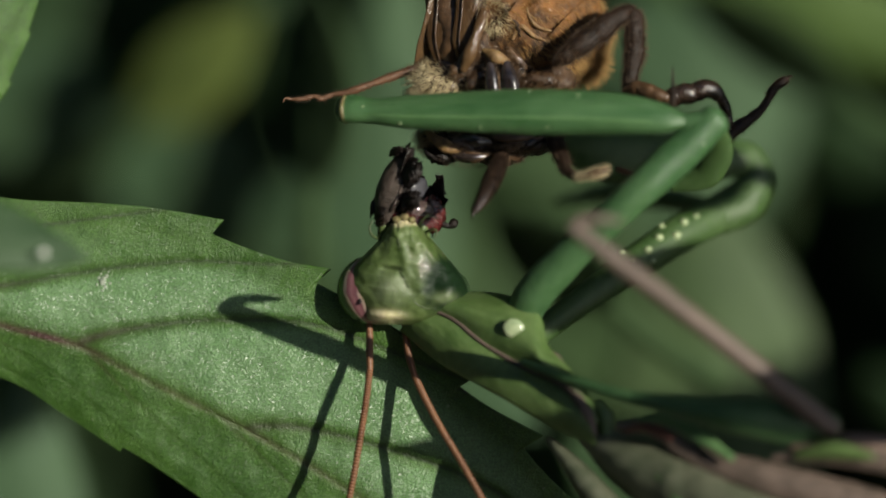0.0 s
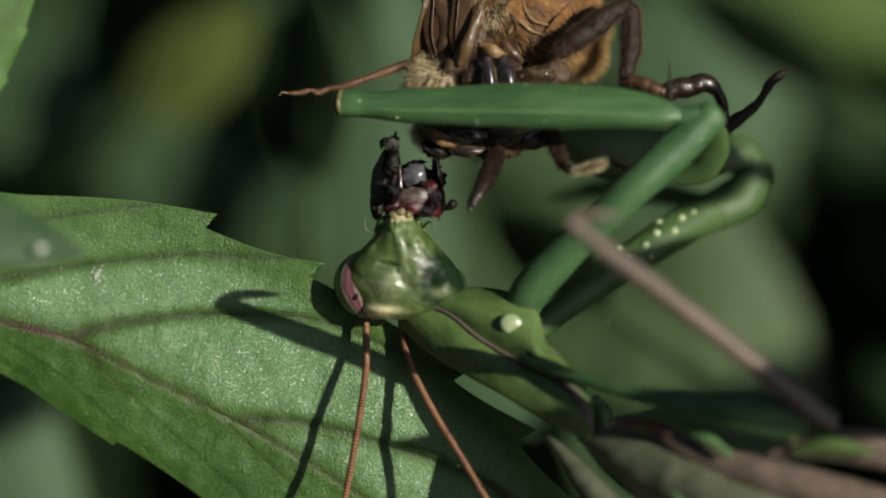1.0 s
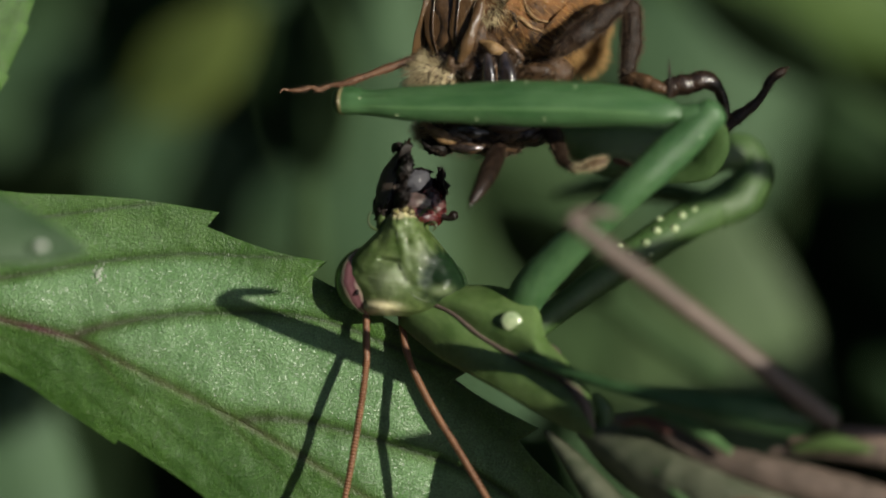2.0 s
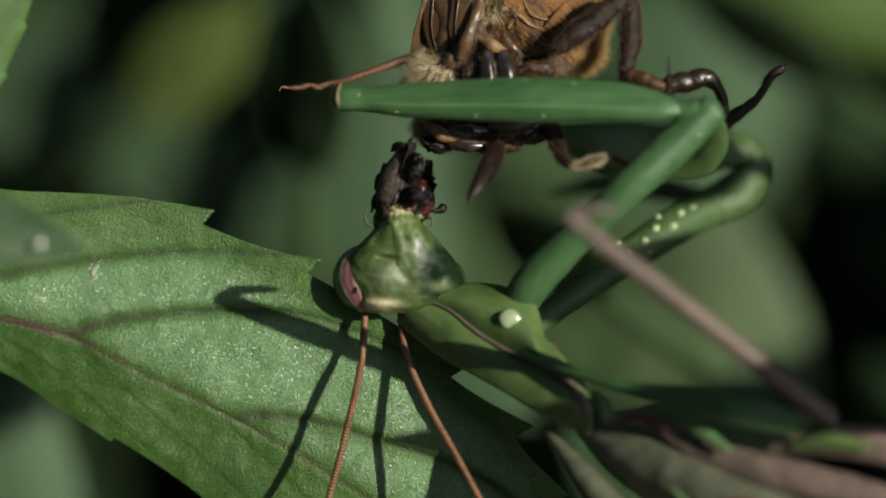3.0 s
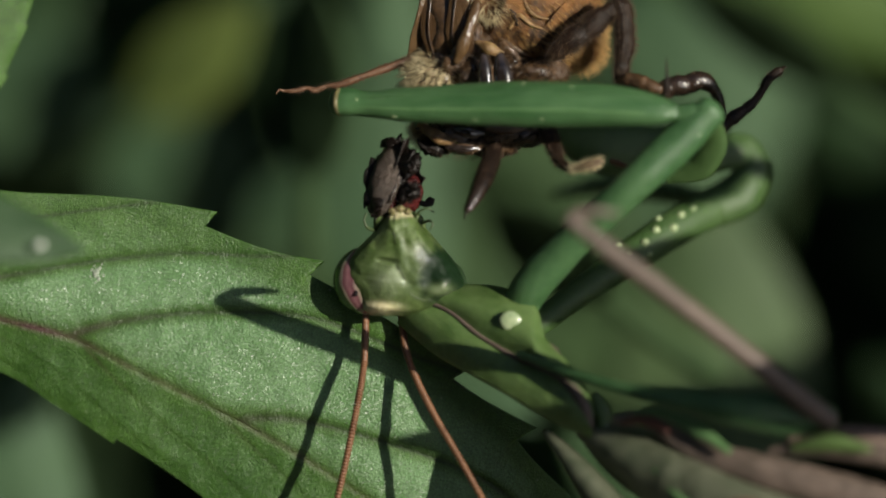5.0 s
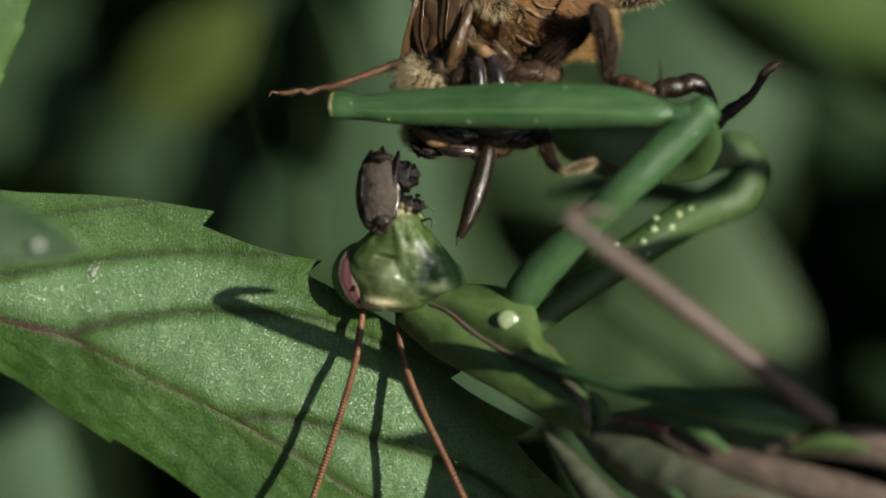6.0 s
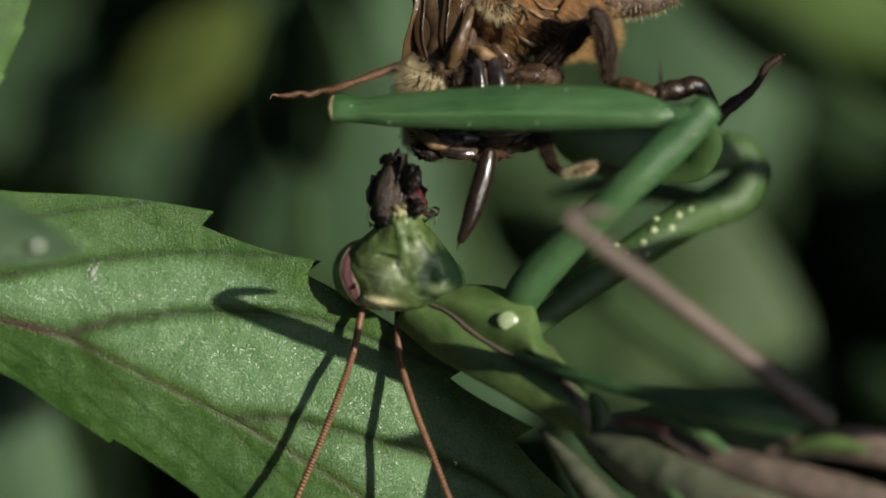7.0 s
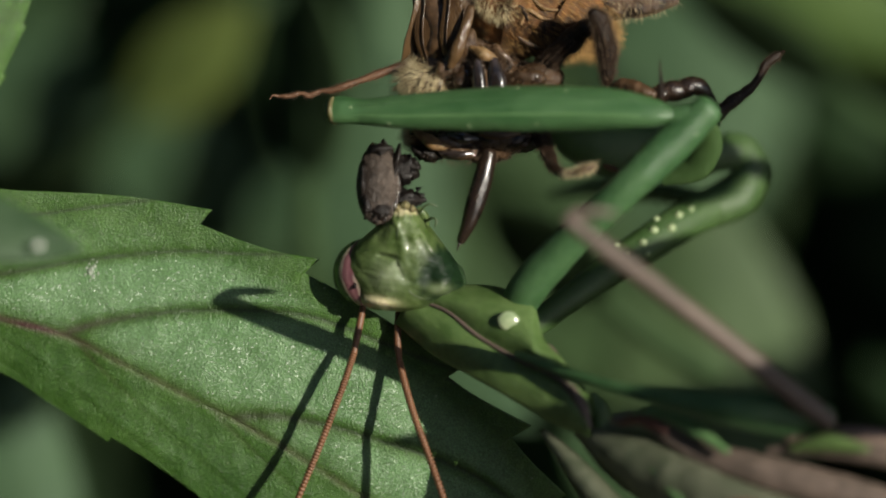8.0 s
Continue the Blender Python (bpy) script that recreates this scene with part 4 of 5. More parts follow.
# ---- bee held between the forelegs ----
BEE = (2.21, 2.60, 6.72)
bee = thing("honey_bee", BEE, "half-eaten amber and black honey bee held by the mantis", "bee")
thorax_bm = blend(bmesh.new(), (2.01, 2.80, 6.98), [
    ((1.70, 2.80, 7.24), (2.6, 2.2, 2.5), (0, 20, 0)), ((3.76, 2.80, 7.24), (2.2, 2.0, 1.6), (0, 10, 0)), ((0.15, 1.80, 8.24), (1.2, 1.2, 1.2), (0, 0, 0)),
    ((0.41, 1.00, 5.14), (1.6, 1.0, 0.75), (0, 12, 0)), ((2.46, 0.90, 4.99), (1.5, 1.0, 0.85), (0, -6, 0)), ((4.13, 1.60, 5.36), (1.0, 1.0, 0.7), (0, -20, 0)),
    ((-0.36, 0.80, 5.24), (0.7, 0.6, 0.45), (0, 30, 0)), ((1.43, 1.20, 8.99), (1.1, 0.9, 0.9), (0, 0, 0)), ((4.90, 1.60, 8.03), (1.0, 0.8, 0.8), (0, 0, 0)),
    ((0.97, 0.30, 9.12), (0.38, 0.4, 1.0), (0, 26, 0)), ((1.58, 0.20, 9.42), (0.32, 0.4, 0.8), (0, 10, 0)), ((1.33, 0.30, 8.04), (0.6, 0.4, 0.4), (0, -40, 0)),
    ((3.09, 0.20, 8.96), (0.28, 0.4, 0.75), (0, -45, 0)), ((4.24, 0.50, 8.00), (0.9, 0.5, 0.4), (0, 4, 0)), ((0.46, 0.40, 8.46), (0.35, 0.4, 0.6), (0, 50, 0)),
    ((0.54, -0.10, 5.18), (0.8, 0.4, 0.3), (0, 14, 0)), ((1.17, -0.10, 4.51), (0.9, 0.4, 0.28), (0, 2, 0)), ((2.96, -0.10, 5.13), (0.9, 0.4, 0.35), (0, -8, 0)), ((3.93, 0.20, 5.03), (0.6, 0.4, 0.3), (0, -25, 0))], 120, 90, 11.0, 0.14, 2.3)
fur_bm = fur(bmesh.new(), thorax_bm, 2600, 0.6, 0.011, (-0.5, -0.2, 0.1), lambda c, n: c.x < -0.6 and n.y < 0.6, 3)
thorax_bm_copy = thorax_bm.copy()
thorax = part("thorax", thorax_bm, M_THORAX, bee, "dark glossy thorax", BEE)
part("thorax_hair", fur_bm, M_HAIR, thorax, "pale golden hair")
src = thorax_bm_copy
part("thorax_down", fur(bmesh.new(), src, 2600, 0.34, 0.009, (0.1, -0.2, -0.3), lambda c, n: n.y < 0.2, 13), M_DARK_HAIR, thorax, "short dark hair")
src.free()
tuft_bm = ball(bmesh.new(), (-0.30, 1.20, 7.80), (1.15, 0.70, 0.78), (0, 20, 0), 0.35)
fur_bm = fur(bmesh.new(), tuft_bm, 2000, 0.8, 0.010, (-1.0, -0.2, -0.6), lambda c, n: n.y < 0.5, 4, 0.4)
part("shoulder_tuft", tuft_bm, M_BROWN, bee, "brown shoulder with a golden tuft", BEE)
part("tuft_hair", fur_bm, M_HAIR, thorax, "pale golden tuft")
rnd = random.Random(21)
for pts, r, m, label in (
        ([(1.95, -0.40, 8.72), (2.00, -0.46, 8.10), (2.05, -0.52, 7.40)], [0.18, 0.30, 0.32], M_WET, "glossy wet leg base"),
        ([(2.68, -0.44, 8.75), (2.78, -0.50, 8.10), (2.88, -0.56, 7.40)], [0.22, 0.42, 0.46], M_WET, "glossy wet leg base"),
        ([(1.62, -0.25, 9.35), (2.15, -0.50, 9.10), (2.75, -0.40, 8.80)], [0.10, 0.27, 0.16], M_FOLD, "dull amber oval plate"),
        ([(0.71, -0.10, 8.49), (1.02, -0.30, 9.20), (1.38, -0.30, 10.22), (1.63, -0.10, 11.12)], [0.20, 0.30, 0.26, 0.2], M_WING, "brown strap-shaped plate")):
    limb("shell_plate", pts, r, m, bee, label, steps=24, around=22, deep=0.7, rough=0.06 if m is M_WET else 0.3)
src = ball(bmesh.new(), (1.68, 0.20, 4.82), (2.3, 1.2, 0.7), (0, -4, 0), 0)
part("belly_hair", fur(bmesh.new(), src, 160, 0.3, 0.010, (0, -0.2, -0.5), lambda c, n: n.z < 0.1, 6), M_DARK_HAIR, bee, "short brown hair", BEE)
src.free()

# torn neck and wet underside
NECK_STUB = (-0.30, 0.40, 4.55)
part("neck_stub", ball(bmesh.new(), NECK_STUB, (0.62, 0.45, 0.34), (0, 18, 0), 0.6, 26, 18, 2.0, 2.0), M_TORN, bee, "torn black neck", BEE)
limb("neck_stub", [(-0.55, 0.30, 4.60), (-0.85, 0.20, 4.70), (-1.02, 0.20, 4.95)], [0.20, 0.14, 0.05], M_TORN, bee, "torn black neck", steps=10, around=8, rough=0.7)
for pts, r, m in (([(-0.95, 0.10, 5.75), (-0.55, -0.20, 5.30), (0.10, -0.30, 5.00), (0.70, -0.20, 4.90)], [0.10, 0.26, 0.30, 0.12], M_FOLD), ([(0.60, -0.30, 5.40), (1.30, -0.50, 5.25), (1.95, -0.30, 5.20)], [0.12, 0.26, 0.12], M_WET),
                  ([(2.10, -0.30, 5.45), (2.90, -0.50, 5.35), (3.80, -0.20, 5.45)], [0.12, 0.24, 0.10], M_BROWN), ([(0.30, -0.20, 4.60), (1.00, -0.40, 4.50), (1.70, -0.30, 4.55)], [0.10, 0.20, 0.10], M_WET), ([(3.10, -0.10, 4.95), (3.70, -0.20, 5.10), (4.30, 0.10, 5.35)], [0.16, 0.24, 0.12], M_CHITIN)):
    limb("shell_plate", pts, r, m, bee, "wet plate of the underside", steps=18, around=14, rough=0.4)

# abdomen, jointed at the waist
WAIST = (2.73, 3.10, 10.34)
axis = [(1.19, 4.20, 13.74), (2.74, 3.50, 11.90), (4.28, 3.00, 10.80), (5.56, 2.80, 9.71), (6.34, 2.90, 8.78)]
rad = [2.3, 2.9, 2.85, 2.1, 0.9]
abdomen = None
for k, (u0, u1, m) in enumerate(((0.0, 0.42, M_AMBER), (0.40, 0.66, M_AMBER), (0.64, 0.84, M_AMBER), (0.82, 1.0, M_AMBER))):
    us = [u0 + (u1 - u0) * i / 5 for i in range(6)]
    bm = sweep(bmesh.new(), [spline(axis, u) for u in us], [spline([(r, 0, 0) for r in rad], u).x * (1.03 - 0.05 * i / 5) for i, u in enumerate(us)], around=60, steps=20, deep=0.9, rough=0.10, caps=(k == 0, k == 3), seed=k * 3.0)
    hairs_bm = fur(bmesh.new(), bm, (1100, 1300, 1700, 3000)[k], (0.42, 0.45, 0.5, 0.75)[k], 0.0060, (1.0, 0.1, -0.9), lambda c, n: n.y < 0.7 and c.z > 6.5, 30 + k, 0.5)
    if abdomen is None:
        abdomen = part("abdomen", bm, m, bee, "amber hairy abdomen with pale folds", WAIST)
        skins = [BVHTree.FromBMesh(hull) for hull in (sweep(bmesh.new(), axis, [r * 1.02 for r in rad], around=60, steps=60, deep=0.9),)]
    else:
        part("segment", bm, m, abdomen, "amber segment")
    part("abdomen_hair", hairs_bm, M_GOLD_HAIR, abdomen)
for pts, r, m, label in (
        ([(2.95, 9.90), (3.35, 10.45), (3.95, 10.00), (4.50, 9.80)], [0.10, 0.16, 0.12, 0.05], M_FOLD, "pale membrane fold"), ([(3.60, 11.30), (3.75, 10.80), (4.15, 10.40), (4.90, 10.20)], [0.05, 0.10, 0.13, 0.06], M_FOLD, "pale membrane fold"),
        ([(2.30, 9.90), (2.90, 9.20), (3.60, 8.70), (4.30, 8.40)], [0.08, 0.14, 0.14, 0.06], M_BROWN, "brown edge of a segment"), ([(2.60, 11.20), (3.10, 10.60), (3.30, 10.00)], [0.10, 0.22, 0.08], M_BAND, "dark fold"),
        ([(4.20, 9.30), (4.80, 9.10), (5.40, 9.30), (5.80, 9.80)], [0.05, 0.10, 0.10, 0.05], M_FOLD, "pale membrane fold")):
    limb("fold", [drape(skins[0], (x, 0, z), -0.03) for x, z in pts], [0.7 * k_ for k_ in r], m, abdomen, label, steps=24, around=10, rough=0.5)
bm = sweep(bmesh.new(), [(5.82, 3.00, 12.91), (7.10, 2.60, 11.91), (8.64, 2.30, 11.49), (9.92, 2.20, 11.44), (11.00, 2.20, 11.54)], [1.1, 1.15, 0.85, 0.55, 0.2], around=24, steps=24, deep=0.8, rough=0.15)
hairs_bm = fur(bmesh.new(), bm, 900, 0.42, 0.009, (0.2, 0, -0.4), lambda c, n: n.y < 0.6, 77)
tail = part("abdomen_tip", bm, M_THORAX, bee, "dark curled tip of the abdomen", (5.82, 3.00, 12.91))
part("tip_hair", hairs_bm, M_HAIR, tail, "white hair")
collar = ball(bmesh.new(), (2.00, 1.00, 10.98), (0.9, 0.8, 0.6), (0, 35, 0), 0.1)
part("waist_hair", fur(bmesh.new(), collar, 700, 0.55, 0.010, (0.2, -0.2, -0.5), lambda c, n: n.y < 0.3, 8), M_HAIR, abdomen, "tufted golden hair")
collar.free()

# wings folded back
limb("wing_root", [(0.10, 1.90, 8.00), (0.30, 1.60, 9.60), (0.55, 1.70, 11.50), (0.85, 2.30, 14.50)], [0.9, 1.15, 1.25, 1.2], M_BROWN, bee, "brown folded wing roots", steps=24, around=24, rough=0.3)
for name, pts, r, deep in (("wing", [(-0.05, 1.00, 8.27), (-0.31, 0.70, 9.74), (-0.15, 0.80, 11.28), (0.15, 1.20, 13.60), (0.41, 2.10, 16.47)], [0.28, 0.60, 0.85, 1.3, 1.2], 0.10),
                           ("wing", [(0.79, 0.50, 8.46), (0.71, 0.10, 9.72), (0.87, 0.20, 11.26), (1.18, 0.60, 13.57), (1.69, 1.60, 16.18)], [0.25, 0.50, 0.55, 0.9, 0.7], 0.12)):
    w = limb(name, pts, r, M_WING, bee, "brown translucent folded wing", steps=30, deep=deep, ref=(0.3, 1, 0), rough=0.12)
    for off in (-0.35, 0.3):
        limb("wing_vein", [Vector(p) + Vector((off * rr, -0.02 - 0.9 * rr * deep, 0)) for p, rr in zip(pts, r)], [0.02, 0.03, 0.03, 0.03, 0.02], M_BROWN, w, "", steps=20, around=6)
limb("wing", [(-1.44, 1.60, 8.39), (-0.97, 1.20, 9.50), (-0.41, 1.00, 11.03), (0.03, 1.40, 13.10), (0.41, 2.00, 15.95)], [0.15, 0.42, 0.6, 0.7, 0.5], M_WING, bee, "brown translucent folded wing", steps=24, deep=0.06, ref=(-0.3, 1, 0), rough=0.1)


def bee_leg(name, pts, radii, m, label, fuzz=0, length=0.3, at=None, hair_m=None, claws=None, rough=0.26):
    """Jointed leg in one piece per run, with bristles and claws."""
    bm = sweep(bmesh.new(), pts, radii, around=14, steps=36, rough=rough, pinch=0.14 if rough > 0.15 else 0.0)
    h = fur(bmesh.new(), bm, fuzz * 4, length, 0.008, (0, 0, -0.2), None, len(pts) * 7 + fuzz) if fuzz else None
    ob = part(name, bm, m, bee, label, at if at is not None else pts[0])
    if h:
        part("bristles", h, hair_m or M_DARK_HAIR, ob)
    if claws:
        bm = bmesh.new()
        for s in (-1, 1):
            e, w = Vector(pts[-1]), (Vector(pts[-1]) - Vector(pts[-2])).normalized()
            sweep(bm, [e, e + w * 0.25 + Vector((0, s * 0.12, 0.05)), e + w * 0.38 + Vector((0, s * 0.16, -0.12))], [0.06, 0.05, 0.015], around=6, steps=6)
        part("claw", bm, m, ob)
    return ob


bee_leg("front_leg", [(-1.26, 1.40, 8.64), (-2.15, 1.20, 8.32), (-3.43, 1.10, 7.86), (-4.58, 1.10, 7.45), (-5.10, 1.10, 7.40), (-5.68, 1.10, 7.19), (-6.04, 1.10, 7.30), (-6.50, 1.10, 7.19), (-7.07, 1.10, 7.17)], [0.18, 0.19, 0.17, 0.16, 0.11, 0.15, 0.10, 0.13, 0.07], M_RED_LEG, "thin reddish leg stretched out", 160, 0.2, claws=True)
hind_leg = bee_leg("hind_leg", [(8.24, 0.20, 11.15), (8.42, 0.10, 10.60), (8.45, 0.05, 9.60), (8.30, 0.00, 8.45), (8.14, 0.00, 7.53)], [0.34, 0.46, 0.50, 0.40, 0.24], M_LEG, "dark hairy hind leg", 500, 0.30, at=(8.14, 0.00, 7.53))
hind_thigh = bee_leg("hind_thigh", [(4.95, -0.10, 8.80), (5.60, -0.30, 9.30), (6.60, -0.35, 10.00), (7.60, -0.20, 10.75), (8.20, 0.10, 11.15)], [0.28, 0.46, 0.52, 0.47, 0.34], M_LEG, "dark hairy hind thigh", 420, 0.30, at=(4.95, -0.10, 8.80))
bee_leg("hind_foot", [(8.06, -0.20, 7.52), (8.68, -0.60, 7.61), (9.31, -1.00, 7.35), (9.86, -1.20, 7.19)], [0.22, 0.38, 0.36, 0.26], M_BROWN, "shiny brown foot joint", 60, 0.2)
bee_leg("middle_leg", [(9.69, -0.80, 7.15), (10.45, -0.90, 7.30), (11.09, -0.80, 7.45), (11.73, -0.70, 7.61), (12.33, -0.40, 7.16), (12.65, 0.00, 6.40), (12.74, 0.20, 5.85)], [0.30, 0.50, 0.46, 0.46, 0.30, 0.24, 0.20], M_CHITIN, "dark bent middle leg", 90, 0.22)
far_foot = bee_leg("far_leg", [(12.39, 1.10, 5.15), (12.96, 1.10, 5.71), (13.73, 1.20, 6.28), (14.19, 1.20, 6.68), (14.55, 1.20, 7.20), (14.80, 1.20, 7.66), (15.34, 1.20, 8.04)], [0.34, 0.33, 0.25, 0.20, 0.18, 0.22, 0.24], M_LEG, "dark leg ending in a splayed foot", 200, 0.2, claws=True)
hang_leg = bee_leg("hanging_leg", [(2.45, -0.30, 4.56), (2.24, -0.40, 3.34), (1.98, -0.50, 2.26), (1.70, -0.50, 1.30), (1.40, -0.40, 0.55)], [0.36, 0.45, 0.44, 0.33, 0.20], M_CHITIN, "dark hanging leg", 30, 0.18, claws=True, rough=0.04)
bee_leg("folded_leg", [(4.80, 0.40, 5.52), (5.11, -0.80, 4.55), (5.42, -2.00, 3.83), (5.97, -2.60, 3.62)], [0.42, 0.36, 0.24, 0.18], M_LEG, "brown folded leg", 160, 0.25)
bee_leg("pale_foot", [(5.72, -2.40, 3.62), (6.22, -2.80, 3.66), (6.77, -3.00, 3.81), (7.22, -3.00, 3.97)], [0.14, 0.18, 0.20, 0.10], M_BROWN, "foot with pale bristles", 170, 0.26, hair_m=M_HAIR)
bee_leg("leg_tip", [(7.75, 2.60, 4.01), (8.25, 2.40, 3.83), (8.69, 2.20, 3.62)], [0.1, 0.12, 0.08], M_RED_LEG, "small pale leg tip", 40, 0.2, claws=True)

# the torn-off head in the mantis's jaws
CHEW = (-1.50, -0.60, 1.68)
remains = thing("bee_head_remains", CHEW, "torn dark bee head with red flesh in the jaws", "prey remains")


def shell_plate(centre, half, turn, thick, bow, seed, jag=0.12):
    """Bowed oval plate with a ragged rim, thin along x; half: its reach along y and z; bow bends it towards +x at the rim."""
    e = Euler([radians(a) for a in turn]).to_matrix()
    bm, rings, around = bmesh.new(), 9, 40
    layers = []
    for side in (-1, 1):
        rows = []
        for i in range(1, rings + 1):
            k = i / rings
            row = []
            for j in range(around):
                a = 2 * math.pi * j / around
                edge = 1 + jag * k ** 3 * (noise.noise(Vector((math.cos(a) * 3, math.sin(a) * 3, seed))) + 0.8 * noise.noise(Vector((math.cos(a) * 9, math.sin(a) * 9, seed))))
                y, z = math.cos(a) * half[0] * k * edge, math.sin(a) * half[1] * k * edge
                p = Vector((side * thick * (1 - 0.7 * k * k) + bow * k * k + 0.05 * noise.noise(Vector((y * 2, z * 2, seed + side))), y, z))
                row.append(bm.verts.new(Vector(centre) + e @ p))
            rows.append(row)
        middle = bm.verts.new(Vector(centre) + e @ Vector((side * thick, 0, 0)))
        for j in range(around):
            bm.faces.new((middle, rows[0][j], rows[0][(j + 1) % around]))
        for r0, r1 in zip(rows, rows[1:]):
            for j in range(around):
                bm.faces.new((r0[j], r0[(j + 1) % around], r1[(j + 1) % around], r1[j]))
        layers.append(rows[-1])
    for j in range(around):
        k = (j + 1) % around
        bm.faces.new((layers[0][j], layers[0][k], layers[1][k], layers[1][j]))
    return bm


inner = []
# eye cap on the outer side, black shell inside it
cap = shell_plate((-2.98, -0.30, 3.35), (1.00, 1.90), (0, 13, 0), 0.26, 0.45, 3.0, 0.05)
cap_hair = fur(bmesh.new(), cap, 160, 0.16, 0.007, (-0.3, 0, 0.5), lambda c, n: n.x < -0.2 and (c.z > 4.2 or abs(c.y + 0.3) > 0.75), 61, 0.7)
eye_cap = part("compound_eye", cap, M_GREY_EYE, remains, "grey compound eye of the bee", CHEW)
part("eye_hair", cap_hair, M_DARK_HAIR, eye_cap, "short silvery hair")
for at, half, turn, seed in (((-3.22, -0.50, 2.10), (0.44, 0.42), (20, 8, 0), 8.0), ((-2.85, -0.95, 2.55), (0.20, 0.50), (10, 12, 20), 10.0), ((-3.18, 0.20, 2.45), (0.24, 0.55), (-10, 14, 0), 12.0), ((-2.80, -0.35, 4.90), (0.55, 0.26), (0, 16, 0), 15.0)):
    part("dark_patch", shell_plate(at, half, turn, 0.10, 0.10, seed, 0.5), M_TORN, remains, "black patch on the grey eye", CHEW)
part("skull", shell_plate((-2.52, -0.35, 3.35), (0.95, 1.82), (0, 13, 0), 0.20, -0.10, 14.0, 0.25), M_CHITIN, remains, "torn black head shell", CHEW)
part("brow_plate", shell_plate((-2.52, -0.75, 3.35), (0.38, 1.85), (0, 12, -70), 0.12, 0.15, 17.0, 0.2), M_TORN, remains, "glossy black cheek plate", CHEW)
# hollow behind, closed by a bowed black wall
inner.append(part("skull", shell_plate((-1.35, 0.05, 2.75), (1.15, 1.30), (0, 0, -92), 0.12, -0.30, 21.0, 0.2), M_TORN, remains, "hollow black inside of the head", CHEW))
inner.append(part("membrane", shell_plate((-1.22, -0.25, 3.35), (0.66, 0.62), (0, 4, -82), 0.06, -0.15, 25.0, 0.15), M_FILM, remains, "bluish wet membrane", CHEW))
inner.append(limb("septum", [(-1.98, -0.35, 3.95), (-1.96, -0.50, 3.45), (-1.92, -0.55, 2.85), (-1.80, -0.60, 2.50)], [0.05, 0.07, 0.07, 0.10], M_PULP, remains, "pale partition", at=CHEW, steps=14, around=8, rough=0.4))
inner.append(part("pulp", ball(bmesh.new(), (-1.32, -0.78, 2.42), (0.86, 0.42, 0.46), (0, -3, 0), 0.14, 36, 24, 1.7, 7.0), M_PULP, remains, "pale wet pulp", CHEW))
inner.append(part("flesh", ball(bmesh.new(), (-0.55, -0.60, 2.36), (0.62, 0.52, 0.85), (0, -10, 0), 0.16, 36, 24, 1.9, 3.0), M_FLESH, remains, "wet red flesh", CHEW))
inner.append(part("flesh", ball(bmesh.new(), (-1.15, -0.95, 1.86), (0.90, 0.34, 0.34), (0, 8, 0), 0.2, 32, 20, 1.9, 9.0), M_FLESH, remains, "wet red flesh", CHEW))
part("flesh", ball(bmesh.new(), (-2.30, -0.70, 2.10), (0.45, 0.35, 0.45), (0, 10, 0), 0.4, 26, 18, 1.9, 12.0), M_FLESH, remains, "wet red flesh", CHEW)
inner.append(part("rind", shell_plate((-0.08, -0.30, 2.90), (0.55, 1.15), (0, -6, 20), 0.08, -0.25, 31.0, 0.5), M_TORN, remains, "black rind round the flesh", CHEW))
inner.append(limb("stub", [(-0.10, -0.80, 2.00), (0.16, -0.95, 1.92), (0.42, -0.95, 2.08), (0.58, -0.95, 2.02)], [0.14, 0.11, 0.18, 0.05], M_TORN, remains, "dark antenna stub", steps=12, around=8, rough=0.6))
# two ragged lobes of the cut edge
for at, r, seed in (((-2.35, -1.38, 3.95), (0.30, 0.62, 0.60), 1.0), ((-2.30, -1.75, 4.05), (0.24, 0.40, 0.36), 2.0), ((-2.30, -1.42, 2.62), (0.30, 0.66, 0.46), 3.0), ((-2.30, -1.95, 2.62), (0.24, 0.42, 0.28), 4.0), ((-2.36, -1.15, 3.25), (0.24, 0.22, 0.5), 5.0)):
    part("shred", ball(bmesh.new(), at, r, (0, 10, 0), 0.75, 22, 16, 2.4, seed), M_TORN, remains, "ragged black lobe", CHEW)
rnd = random.Random(33)


def flake(at, size, turn, seed):
    """Thin torn plate with a jagged edge."""
    r2 = random.Random(seed)
    e = Euler([radians(a) for a in turn]).to_matrix()
    bm, k = bmesh.new(), 13
    rows = []
    for y in (-0.035, 0.035):
        r3 = random.Random(seed)
        rows.append([bm.verts.new(Vector(at) + e @ Vector((math.cos(6.283 * i / k) * q * size[0], y + 0.12 * math.sin(i * 1.7 + seed), math.sin(6.283 * i / k) * q * size[1]))) for i in range(k) for q in (r3.uniform(0.7, 1.12),)])
    mids = [bm.verts.new(Vector(at) + e @ Vector((0, y + r2.uniform(-0.1, 0.1), 0))) for y in (-0.05, 0.05)]
    for i in range(k):
        j = (i + 1) % k
        bm.faces.new((rows[0][i], rows[0][j], rows[1][j], rows[1][i]))
        bm.faces.new((mids[0], rows[0][j], rows[0][i]))
        bm.faces.new((mids[1], rows[1][i], rows[1][j]))
    return part("shred", bm, M_TORN, remains, "ragged dark shred", at, smooth=False)


